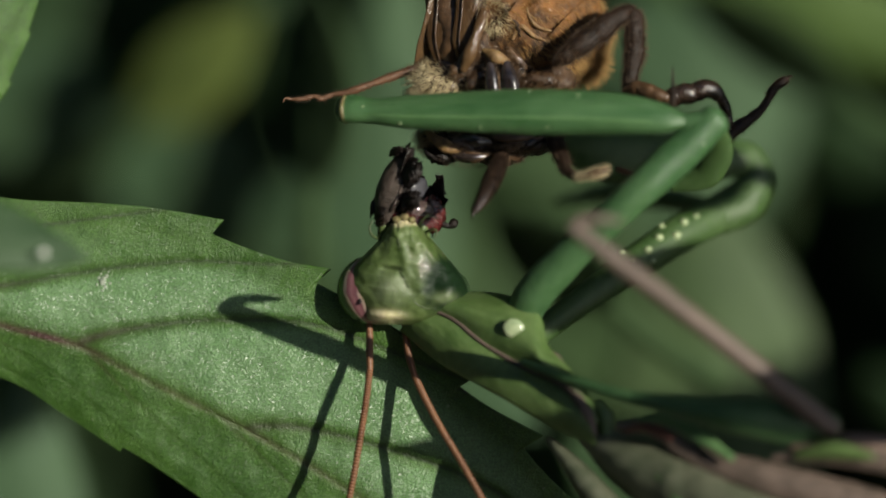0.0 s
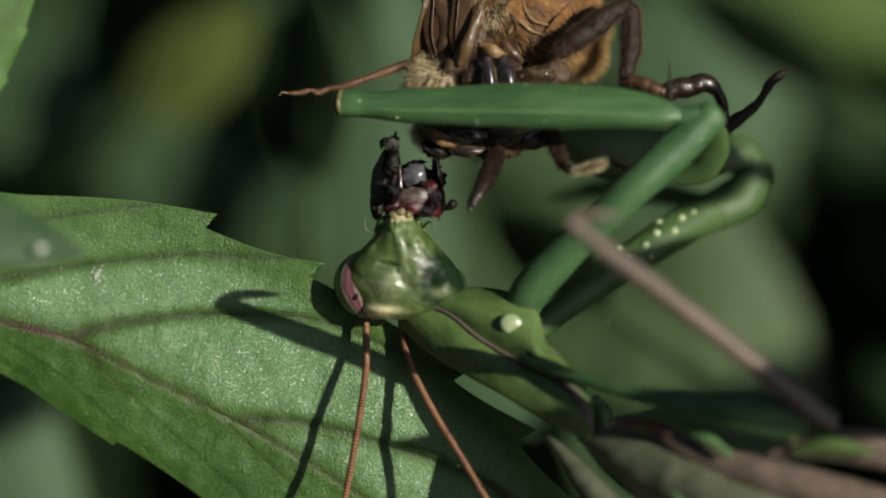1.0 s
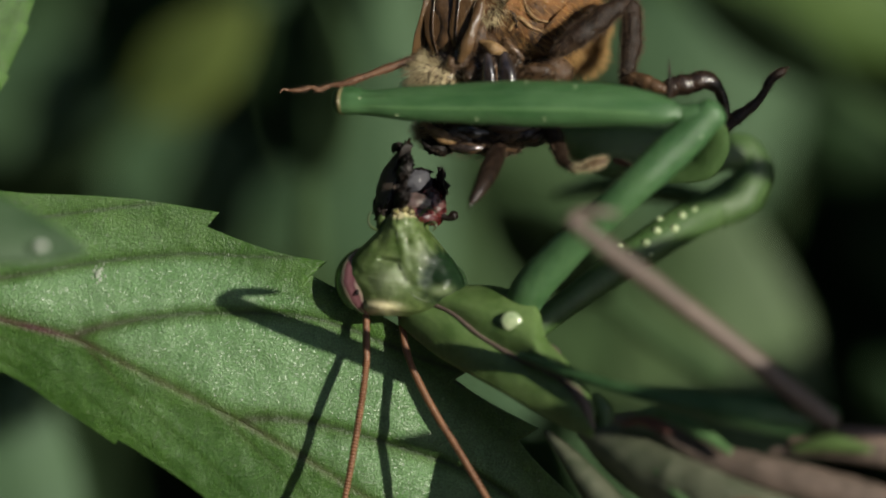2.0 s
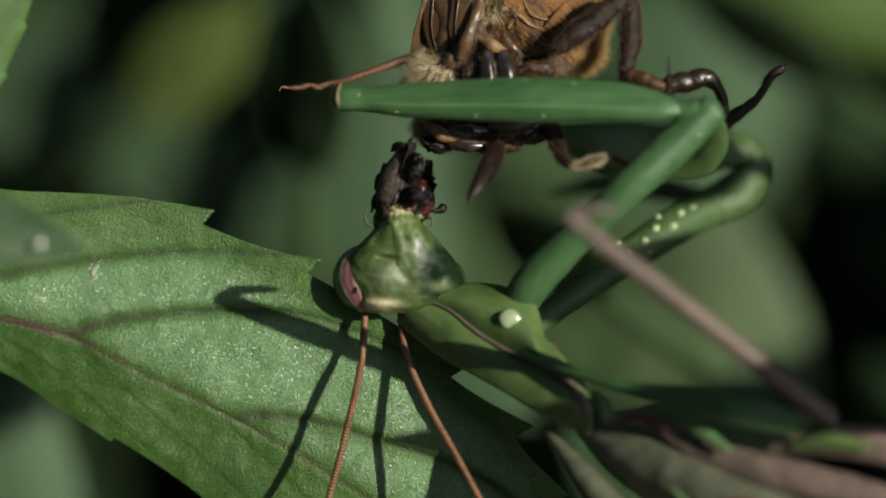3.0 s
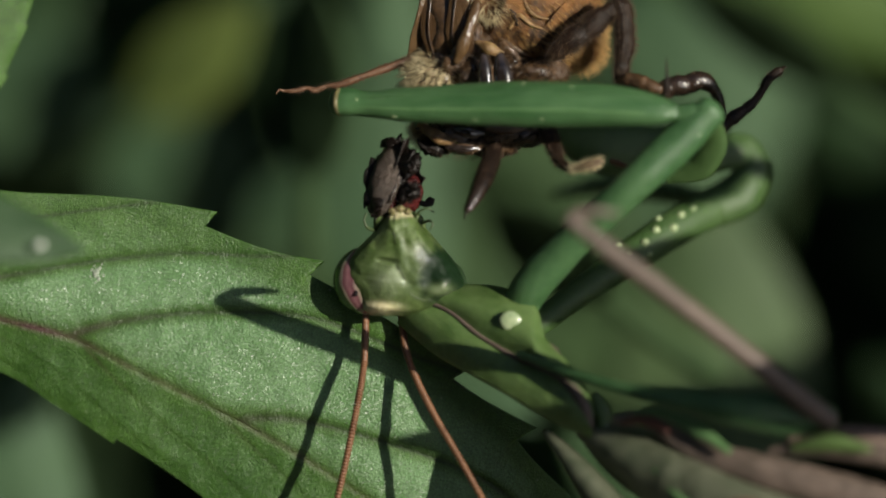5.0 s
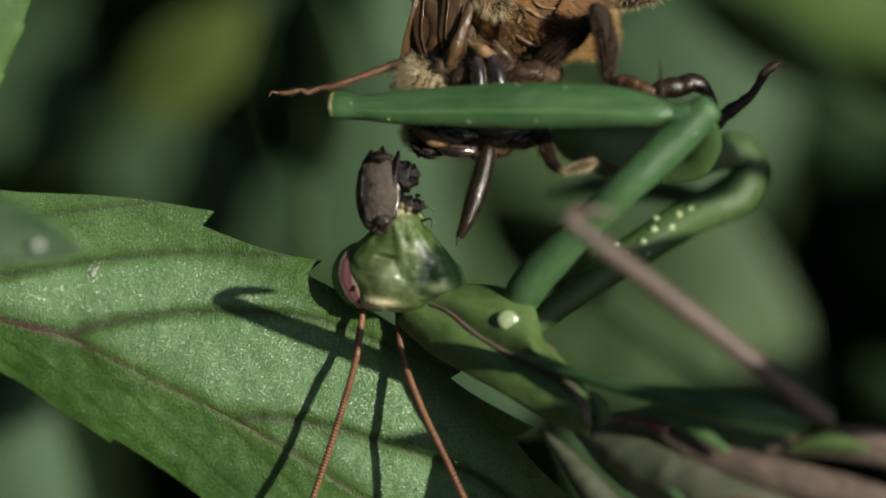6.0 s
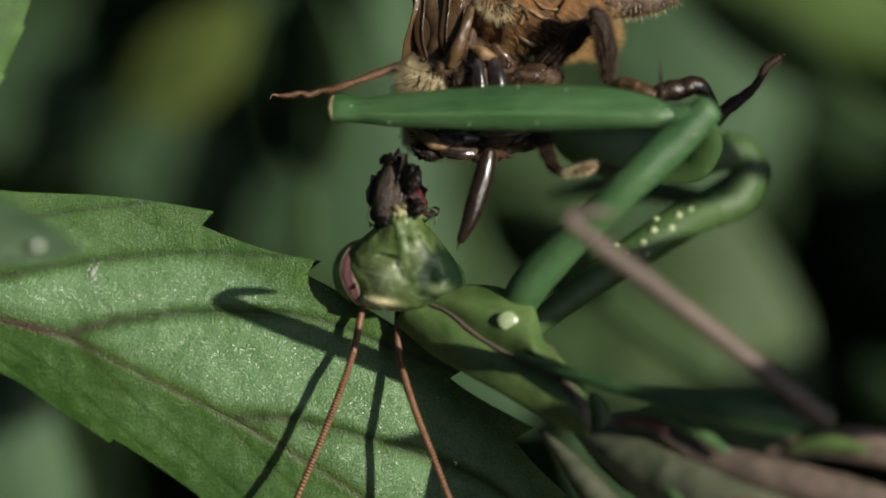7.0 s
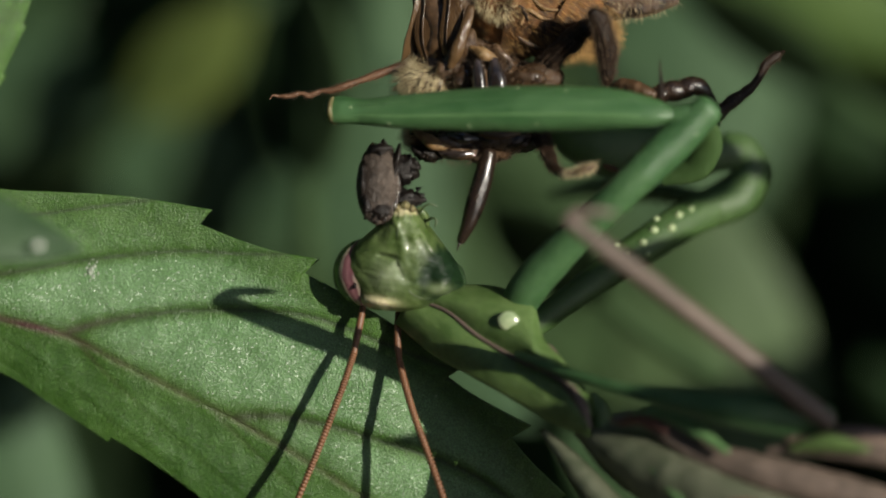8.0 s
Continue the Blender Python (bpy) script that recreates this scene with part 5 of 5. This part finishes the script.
for i, (p, size) in enumerate((((-2.42, -0.40, 4.85), (0.34, 0.30)), ((-2.20, -0.60, 4.60), (0.30, 0.32)), ((-0.30, -0.20, 3.85), (0.26, 0.40)), ((-0.10, -0.30, 3.25), (0.26, 0.40)), ((-1.20, 0.10, 4.00), (0.55, 0.14)),
                               ((-2.40, -1.90, 3.75), (0.3, 0.3)), ((-2.30, -2.10, 2.90), (0.3, 0.3)), ((-2.95, -0.30, 1.75), (0.3, 0.4)))):
    scrap = flake(p, size, (rnd.uniform(-30, 30), rnd.uniform(-40, 40), rnd.uniform(-40, 40)), 50 + i)
    if p[0] > -1:
        inner.append(scrap)
for pts, r, seed in (([(-2.45, -0.50, 4.80), (-2.30, -0.60, 5.05), (-2.38, -0.60, 5.22)], [0.14, 0.09, 0.03], 0.0), ([(-2.30, -0.50, 4.85), (-2.05, -0.60, 5.02), (-2.12, -0.60, 5.16)], [0.10, 0.07, 0.03], 4.0),
                     ([(-0.40, -0.20, 3.90), (-0.30, -0.30, 4.15), (-0.45, -0.30, 4.30)], [0.10, 0.07, 0.03], 6.0), ([(-2.35, -1.60, 4.20), (-2.35, -1.75, 4.50), (-2.35, -1.70, 4.62)], [0.10, 0.08, 0.03], 8.0)):
    scrap = limb("shred", pts, r, M_TORN, remains, "ragged dark shred", steps=10, around=7, rough=0.8, seed=seed)
    if pts[0][0] > -1:
        inner.append(scrap)


# ---- ground, undergrowth and the plants behind ----
bm = bmesh.new()
bmesh.ops.create_grid(bm, x_segments=60, y_segments=60, size=1)
for v in bm.verts:
    r = math.hypot(v.co.x, v.co.y)
    v.co = Vector((math.copysign(abs(v.co.x) ** 5, v.co.x) * 2e6, math.copysign(abs(v.co.y) ** 5, v.co.y) * 2e6, -170 + 6 * noise.noise(v.co * 9)))
tagged(part("ground", bm, M_SOIL, level=True), "dark bare soil under the plants", "ground", kind="structure")


def plain_leaf(length, width, teeth=8, fold=0.25, droop=0.15, ns=40, nt=5):
    """Serrated leaf along +x from its stalk, facing -y."""
    k = 8
    mid = [(length * i / k, droop * length * (i / k) ** 2, 0) for i in range(k + 1)]
    up, low = [], []
    for i in range(k + 1):
        w = width * math.sin(math.pi * min(1, (i / k) ** 0.8)) ** 0.8 + 0.02
        x, y, _ = mid[i]
        up.append((x + w * 0.15, y + fold * w, w))
        low.append((x + w * 0.15, y + fold * w, -w))
    return leaf_bmesh(mid, up, low, ns, nt, tuple(k * (i + 1) / (teeth + 1) for i in range(teeth)), width * 0.10, (1, 2.5, 4), (1, 2.5, 4), 3, 0.04 * width, 0.25)


def stem(name, pts, radii, label, m=None):
    return tagged(part(name, sweep(bmesh.new(), pts, radii, around=12, steps=40, rough=0.08, ref=(0.1, 1, 0.2)), m or M_STEM, None, "", pts[0], level=True), label, "stem")


def set_leaf(base, tip, width, m, label, lean=0.0, fold=0.25, droop=0.1, group="", teeth=8, stalk=None):
    """A leaf with a short stalk from base towards tip; lean turns its face about its length, in degrees."""
    base, tip = Vector(base), Vector(tip)
    x = (tip - base).normalized()
    face = Vector((0, -1, 0))
    y = -(face - x * face.dot(x)).normalized()
    z = x.cross(y)
    turn = Matrix((x, y, z)).transposed().to_4x4()
    mm_ = Matrix.Translation(base) @ turn @ Matrix.Rotation(radians(lean), 4, "X")
    length = (tip - base).length
    leaf = thing("leaf", base, label, "leaf", group)
    bm = plain_leaf(length, width, teeth, fold, droop)
    bmesh.ops.transform(bm, matrix=mm_, verts=bm.verts)
    part("blade", bm, m, leaf)
    for name, pts, r, mat in (("petiole", [(-6, 0.3, 0), (-2, 0, 0), (0.5, 0.1, 0)], [0.7, 0.6, 0.4], stalk or M_STEM),
                              ("midrib", [(length * u, droop * length * u * u + 0.25, 0) for u in (0, 0.3, 0.6, 0.95)], [0.4, 0.3, 0.22, 0.08], stalk or M_STEM)):
        bm = sweep(bmesh.new(), pts, r, around=8, steps=16)
        bmesh.ops.transform(bm, matrix=mm_, verts=bm.verts)
        part(name, bm, mat, leaf)
    return leaf


def level_at(p):
    """A point of the shot in the level world."""
    return TILT @ Vector(p)


foot = level_at((-37.30, 8.00, -1.02))
stem("plant_stem", [foot, foot + Vector((-2, 3, -40)), foot + Vector((1, 8, -100)), Vector((foot.x + 4, foot.y + 12, -176))], [1.4, 1.6, 2.0, 2.6], "green plant stem rising from the soil")
stem("plant_stem", [foot, foot + Vector((1, -2, 30)), foot + Vector((-4, 2, 80)), foot + Vector((3, 6, 130))], [1.4, 1.3, 1.1, 0.7], "green upper stem of the plant")
foot = level_at((15.24, -9.00, -8.19))
stem("twig", [foot, level_at((16.97, -9.00, -8.34)), level_at((19.33, -10.00, -8.61)), level_at((25.05, -10.00, -10.33)), level_at((32.90, -6.00, -21.48)), Vector((44, 4, -176))], [0.35, 0.6, 0.75, 0.9, 1.4, 2.4], "pinkish-green twig under the mantis", M_TWIG)

# leaf corner in the upper left, a leaf tip close to the lens, and an unseen leaf that shades the lower right
set_leaf((-33.93, 6.00, 0.55), (-18.40, 3.00, 15.48), 5.2, M_BLADE, "sharp green leaf edge in sun", 0, 0.15, 0.05)
set_leaf((-26.50, -14.00, 2.70), (-15.40, -13.00, 0.02), 1.8, M_FAR_LEAF, "blurred small leaf tip with a white speck", -25, 0.1, 0.02)
speck = (-17.35, -13.80, 0.15)
tagged(part("dropping", ball(bmesh.new(), speck, (0.22, 0.16, 0.17), rough=0.2, seg=14, rings=10), M_WHITE, None, "", speck), "tiny white speck on a leaf", "speck")
set_leaf((62, -42, -0.4), (33.0, -40, -0.5), 2.0, M_FAR_LEAF, "green leaf shading the mantis's hind body", 0, 0.1, 0.02)
# unseen leaf, added only to keep the far foreleg's blade dark
set_leaf((57.0, -41, 13.6), (43.0, -40, 13.9), 2.4, M_FAR_LEAF, "small added leaf out of view, shading the far foreleg", 0, 0.1, 0.02)

# unseen as well, placed to darken the far upper limb
set_leaf((55, -41, 9.8), (37.5, -40, 4.5), 1.4, M_FAR_LEAF, "narrow added leaf out of view, shading the far foreleg", 0, 0.1, 0.02)

# out-of-focus leaves behind, in sun
for b, t, w, m, lean, label in (
        ((-17.30, 66.00, 7.00), (-10.80, 60.00, 12.90), 2.4, M_YELLOW_LEAF, 0, "narrow yellow-green leaf, out of focus"),
        ((-2.90, 74.00, -14.60), (-2.60, 66.00, 19.95), 3.0, M_GREY_LEAF, 0, "upright grey-green leaf, out of focus"),
        ((-22.18, 46.00, -22.33), (-21.64, 42.00, -6.37), 3.4, M_GREY_LEAF, 5, "pale grey-green leaf, out of focus"),
        ((14.60, 60.00, -17.80), (14.20, 56.00, 3.00), 5.7, M_PALE_LEAF, -5, "broad pale green leaf, out of focus"),
        ((8.28, 66.00, 18.08), (31.10, 60.00, 9.21), 2.7, M_LIME, 10, "long green grass-like leaf, out of focus"),
        ((13.90, 84.00, -0.50), (14.60, 78.00, 18.30), 6.1, M_GREY_LEAF, 0, "mid-green leaf behind the foreleg joint"),
        ((-16.90, 84.00, 0.30), (-14.00, 80.00, 8.20), 5.4, M_GREY_LEAF, 0, "dull green leaf, out of focus"),
        ((-11.14, 70.00, -0.20), (-5.20, 66.00, 3.00), 2.8, M_GREY_LEAF, 0, "small dull green leaf, out of focus"),
        ((-3.04, 44.00, -3.48), (4.51, 40.00, -8.79), 1.9, M_GREY_LEAF, 0, "pale green leaf below the mantis, out of focus"),
        ((14.46, 36.00, -16.54), (6.12, 33.00, -9.46), 2.9, M_FAR_LEAF, -15, "dull green leaf under the hind body, out of focus"),
        ((-27.20, 74.00, 6.00), (-20.00, 70.00, 11.00), 3.5, M_GREY_LEAF, 0, "small grey-green leaf, out of focus"),
        ((28.50, 68.00, -15.00), (22.80, 64.00, -6.80), 2.6, M_FAR_LEAF, -42, "greyish leaf by the twig, out of focus"),
        ((-27.00, 88.00, 11.20), (-22.00, 84.00, 18.50), 3.0, M_FAR_LEAF, -25, "dim leaf among the undergrowth, out of focus"),
        ((-9.20, 90.00, 8.20), (-12.20, 86.00, 18.00), 2.4, M_FAR_LEAF, -25, "dim leaf among the undergrowth, out of focus"),
        # added to cover sunlit undergrowth and dim the view beside the head
        ((9.20, 84.00, -3.60), (0.20, 80.00, 5.60), 3.4, M_DEEP_LEAF, -38, "added dark leaf hiding sunlit undergrowth behind the mantis head, out of focus"),
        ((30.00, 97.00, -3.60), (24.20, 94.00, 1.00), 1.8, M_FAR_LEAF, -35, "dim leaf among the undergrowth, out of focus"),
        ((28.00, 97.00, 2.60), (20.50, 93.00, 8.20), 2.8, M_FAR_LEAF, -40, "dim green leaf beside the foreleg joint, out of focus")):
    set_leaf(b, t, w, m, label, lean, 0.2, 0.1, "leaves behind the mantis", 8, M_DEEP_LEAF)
# dark leaf turned from the sun, standing in for a shaded gap
set_leaf((8.37, 27.00, -2.89), (2.25, 26.00, 1.55), 3.2, M_DEEP_LEAF, "small added leaf darkening the gap behind the forelegs, out of focus", -57, 0.1, 0.05, "leaves behind the mantis", 8, M_DEEP_LEAF)

# another added dark leaf, for the unlit gap between two leaves
set_leaf((21.43, 52.00, 8.11), (12.08, 50.00, 13.72), 2.6, M_DEEP_LEAF, "added leaf darkening the gap under the grass-like leaf, out of focus", -57, 0.1, 0.05, "leaves behind the mantis", 8, M_DEEP_LEAF)

# added dark leaf in place of the black hollow behind the bee
set_leaf((-6.90, 40.00, 3.20), (-7.30, 38.00, 14.00), 3.1, M_DEEP_LEAF, "added upright leaf darkening the gap behind the bee, out of focus", -48, 0.1, 0.05, "leaves behind the mantis", 8, M_DEEP_LEAF)

# thicket further back, and unseen growth added to shade it
rnd = random.Random(9)


def thicket(name, count, lo, hi, size, m, label, keep=None, gap=None):
    proto = []
    for w in (0.26, 0.36, 0.45):
        vs, fs = [], []
        for i in range(6):
            x = i / 5
            half = w * math.sin(math.pi * x ** 0.8) ** 0.8 + 0.01
            for y in (-1, -0.5, 0, 0.5, 1):
                wave = 0.06 * math.sin(i * 2.1 + y * 3)
                vs.append(Vector((x + 0.1 * half * abs(y), 0.2 * x * x + 0.3 * half * abs(y) + wave * half, half * y * (1 + 0.12 * (i % 2) * abs(y)))))
        for i in range(5):
            for j in range(4):
                o = i * 5 + j
                fs.append([o, o + 1, o + 6, o + 5])
        proto.append((vs, fs))
    verts, faces = [], []
    for i in range(count):
        c = Vector([rnd.uniform(a, b) for a, b in zip(lo, hi)])
        if keep and not keep(c):
            continue
        vs, fs = proto[i % 3]
        s = size * rnd.uniform(0.6, 1.3)
        e = Euler((rnd.uniform(-0.9, 0.9), rnd.uniform(0, 6.28), rnd.uniform(-0.7, 0.7))).to_matrix()
        if gap and gap(c):
            continue
        o = len(verts)
        verts += [(c + e @ (v * s)) * MM for v in vs]
        faces += [[o + k for k in f] for f in fs]
    me = bpy.data.meshes.new(name)
    me.from_pydata(verts, [], faces)
    me.materials.append(m)
    return tagged(new(name, me), label, "foliage", kind="stuff")


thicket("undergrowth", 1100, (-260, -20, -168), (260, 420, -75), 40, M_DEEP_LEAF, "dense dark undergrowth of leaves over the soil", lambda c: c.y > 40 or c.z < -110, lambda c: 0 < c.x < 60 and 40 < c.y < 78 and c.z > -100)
# out of view to the right, added to keep sun off the background
thicket("shade_herbs", 420, (58, -20, -168), (190, 170, -12), 34, M_DEEP_LEAF, "unseen tall herbs added to shade the background")
bm = bmesh.new()
for i in range(70):
    x, y = rnd.uniform(-200, 200), rnd.uniform(30, 400)
    sweep(bm, [(x, y, -172), (x + rnd.uniform(-8, 8), y, -130), (x + rnd.uniform(-20, 20), y + rnd.uniform(-15, 15), -85)], [1.8, 1.3, 0.5], around=7, steps=8)
tagged(part("undergrowth_stems", bm, M_STEM, level=True), "thin stems of the undergrowth", "stems", kind="stuff")
sun_side = math.atan2(-SUN_WAY.y, -SUN_WAY.x)


def off_sun(c):
    """Clear of the sunny side, the view and the plant itself."""
    a = (math.atan2(c.y, c.x) - sun_side + math.pi) % (2 * math.pi) - math.pi
    return abs(a) > 0.55 and 850 < math.hypot(c.x, c.y) < 1500


# unseen ring of shrubs, open towards the sun, added to cut sky light
thicket("sky_screen_shrubs", 3000, (-1500, -1500, -165), (1500, 1500, 1900), 230, M_DEEP_LEAF, "unseen tall dark shrubs added to block sky light", off_sun)
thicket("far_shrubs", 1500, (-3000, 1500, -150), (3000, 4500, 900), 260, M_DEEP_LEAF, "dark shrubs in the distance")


# ---- what moves ----
def shift(ob, x, z, turn=0.0, y=0.0, rx=0.0, rz=0.0):
    """The pose of a thing or part moved by x, z millimetres and turned clockwise by turn degrees about its pivot."""
    base = (PLACE[ob] - (PLACE[ob.parent] if ob.parent else Vector((0, 0, 0)))) * MM
    return (Matrix() if ob.parent else TILT) @ Matrix.Translation(base) @ pose(x * MM, y * MM, z * MM, rx, turn, rz)


def motions():
    sway = ((.03, .03), (.03, .05), (-.15, .10), (-.05, .05), (-.23, .05), (0, 0), (-.13, .05), (-.13, .05), (-.15, .05), (-.15, .03), (-.18, .08), (-.28, .18), (-.28, .15))
    walk(hold_leaf, [(t, shift(hold_leaf, x, z)) for t, (x, z) in zip(TIMES, sway)])
    # forelegs and bee: right, up, turn
    arm = ((.03, -.05, 0), (0, .02, 0), (0, .02, 0), (-.04, 0, 0), (0, .07, 0), (0, 0, 0), (-.05, 0, -.2), (-.05, 0, -.1), (-.24, 0, -.9), (-.22, -.03, -1.1), (-.22, -.03, -1.2), (-.16, 0, -.5), (-.24, -.05, -1.4))
    for ob in (femur, knuckle, flap):
        walk(ob, [(t, shift(ob, x, z, r)) for t, (x, z, r) in zip(TIMES, arm)])
    walk(coxa, [(t, shift(coxa, 0, 0, x * 3)) for t, (x, z, r) in zip(TIMES, arm)])
    carry = ((.04, -.05, 0), (0, .02, 0), (0, .02, 0), (0, .03, 0), (.03, .05, 0), (0, 0, 0), (-.05, 0, 0), (-.05, 0, 0), (-.33, -.13, 0), (-.29, -.20, 0), (-.29, -.22, 0), (-.23, -.05, 0), (-.31, -.25, 0))
    walk(bee, [(t, shift(bee, x, z, r)) for t, (x, z, r) in zip(TIMES, carry)])
    curl = (0, 0, 0, 0, 0, 0, 0, 0, 0.9, 0.95, 1, 1, 1)
    walk(abdomen, [(t, shift(abdomen, a * 0.9, a * 0.5, -9 * a)) for t, a in zip(TIMES, curl)])
    walk(tail, [(t, shift(tail, -1.2 * (1 - a), 3.2 * (1 - a))) for t, a in zip(TIMES, curl)])
    walk(hind_leg, [(t, shift(hind_leg, -0.33 * a, 0.2 * a, -14 * a, rx=32 * a)) for t, a in zip(TIMES, curl)])
    walk(hind_thigh, [(t, shift(hind_thigh, -0.15 * a, -0.70 * a, 0, 2.2 * a, rz=-45 * a)) for t, a in zip(TIMES, curl)])
    reach = (0, 0, 0, 0, 0, 0, 0, 0, .43, .74, .83, .74, .99)
    walk(far_foot, [(t, shift(far_foot, 0.25 * min(1, z * 2), z)) for t, z in zip(TIMES, reach)])
    swing = (-50, -50, -50, -50, -52, -52, -52, -52, -8, 0, 0, 0, 0)
    walk(hang_leg, [(t, shift(hang_leg, 0, 0, 3, rx=a)) for t, a in zip(TIMES, swing)])
    # head: right, up, turn about the line of sight, nod
    nod = ((.03, -.06, 0, 0), (0, 0, 0, 0), (0, 0, 0, 1), (-.02, -.03, 2, 0), (0, .05, 0, 0), (0, 0, 0, 0), (0, 0, 0, 0), (0, 0, -1, 1), (0, .20, 2, 3), (0, .22, 2, 4), (0, .30, 4, 5), (0, .25, 3, 4), (0, .30, 4, 5))
    walk(head, [(t, shift(head, x, z, r, rx=n)) for t, (x, z, r, n) in zip(TIMES, nod)])
    first = (1.5, 1, 1.5, 5.25, -2.75, 0.25, -1, -0.25, -4.5, -6.5, -6.5, -5.25, -6.25)
    second = (0.5, 0.25, 1.75, 4.25, -0.75, 0.25, 0, 0.25, -2, -4, -4, -4.75, -5.75)
    for ob, turns in zip(antennae, (first, second)):
        walk(ob, [(t, shift(ob, 0, 0, -a)) for t, a in zip(TIMES, turns)])
    # the torn head: right, up, turn about the line of sight, turn about the upright
    chew = ((0, -0.05, -0.3, 9.1, 28), (0.2, -0.05, -0.4, 11.2, 42), (0.4, 0.05, -0.2, 5, 5), (0.6, 0, -0.1, 1, 0), (0.8, 0, 0, 0, 0), (1, 0, 0.05, 0, 2), (1.2, 0, 0.12, 1, 0), (1.4, -0.05, 0.05, 5, 10), (1.5, 0.05, 0.15, 5, 20), (1.6, -0.15, -0.2, 9.8, 32),
            (2, 0.1, -0.4, 8, 10), (2.4, 0.05, -0.35, 7, 44), (2.8, 0.05, -0.5, 11.2, 30), (3, 0.15, -0.5, 9.8, 28), (3.2, 0.3, -0.75, 7, 10), (3.4, 0.3, -0.65, 8, 8), (3.5, 0.2, -0.7, 7, 10), (3.6, 0.2, -0.75, 8.4, 12), (3.8, 0.25, -0.7, 7, 8), (4, 0.25, -0.8, 11.2, 13),
            (4.2, 0.15, -0.55, 9.8, 0), (4.4, 0.05, -0.4, 10.5, 16), (4.5, -0.05, -0.1, 9.8, 20), (4.6, -0.2, 0.2, 9.1, 28), (4.7, -0.35, 0.2, 8.4, 30), (5.1, -0.2, -0.4, 8, 44), (5.5, -0.1, -0.6, 4, 45), (5.8, -0.2, -0.32, 2, 60), (6, -0.95, -0.62, -6, 86), (6.2, -0.75, -0.77, 0, 78),
            (6.4, -0.1, -0.57, 3, 60), (6.5, 0.15, -0.67, 2, 40), (6.6, 0.17, -0.82, 0, 36), (6.8, 0.25, -0.9, 8, 18), (7, 0.17, -0.82, 0, 40), (7.2, 0.35, -0.9, 6, 22), (7.4, 0.17, -0.82, 0, 42), (7.5, -0.15, -0.62, -2, 58), (7.6, -0.6, -0.37, -5, 76), (7.8, -0.95, -0.02, 6, 86), (8, -0.98, -0.42, 4, 87))
    walk(remains, [(t, shift(remains, x, z, r, y=0.45, rz=w)) for t, x, z, r, w in chew])
    eaten = ((0, 0), (1.6, 0), (2.8, 1), (5.0, 1.2), (8.0, 1.2))
    for ob in inner:
        walk(ob, [(t, shift(ob, -0.66 * a, 0.36 * a)) for t, a in eaten])
    for i, ob in enumerate(palps + jaws):
        walk(ob, [(t, shift(ob, 0, 0, 14 * math.sin(t * 4.1 + i * 1.7))) for t in TIMES])


motions()
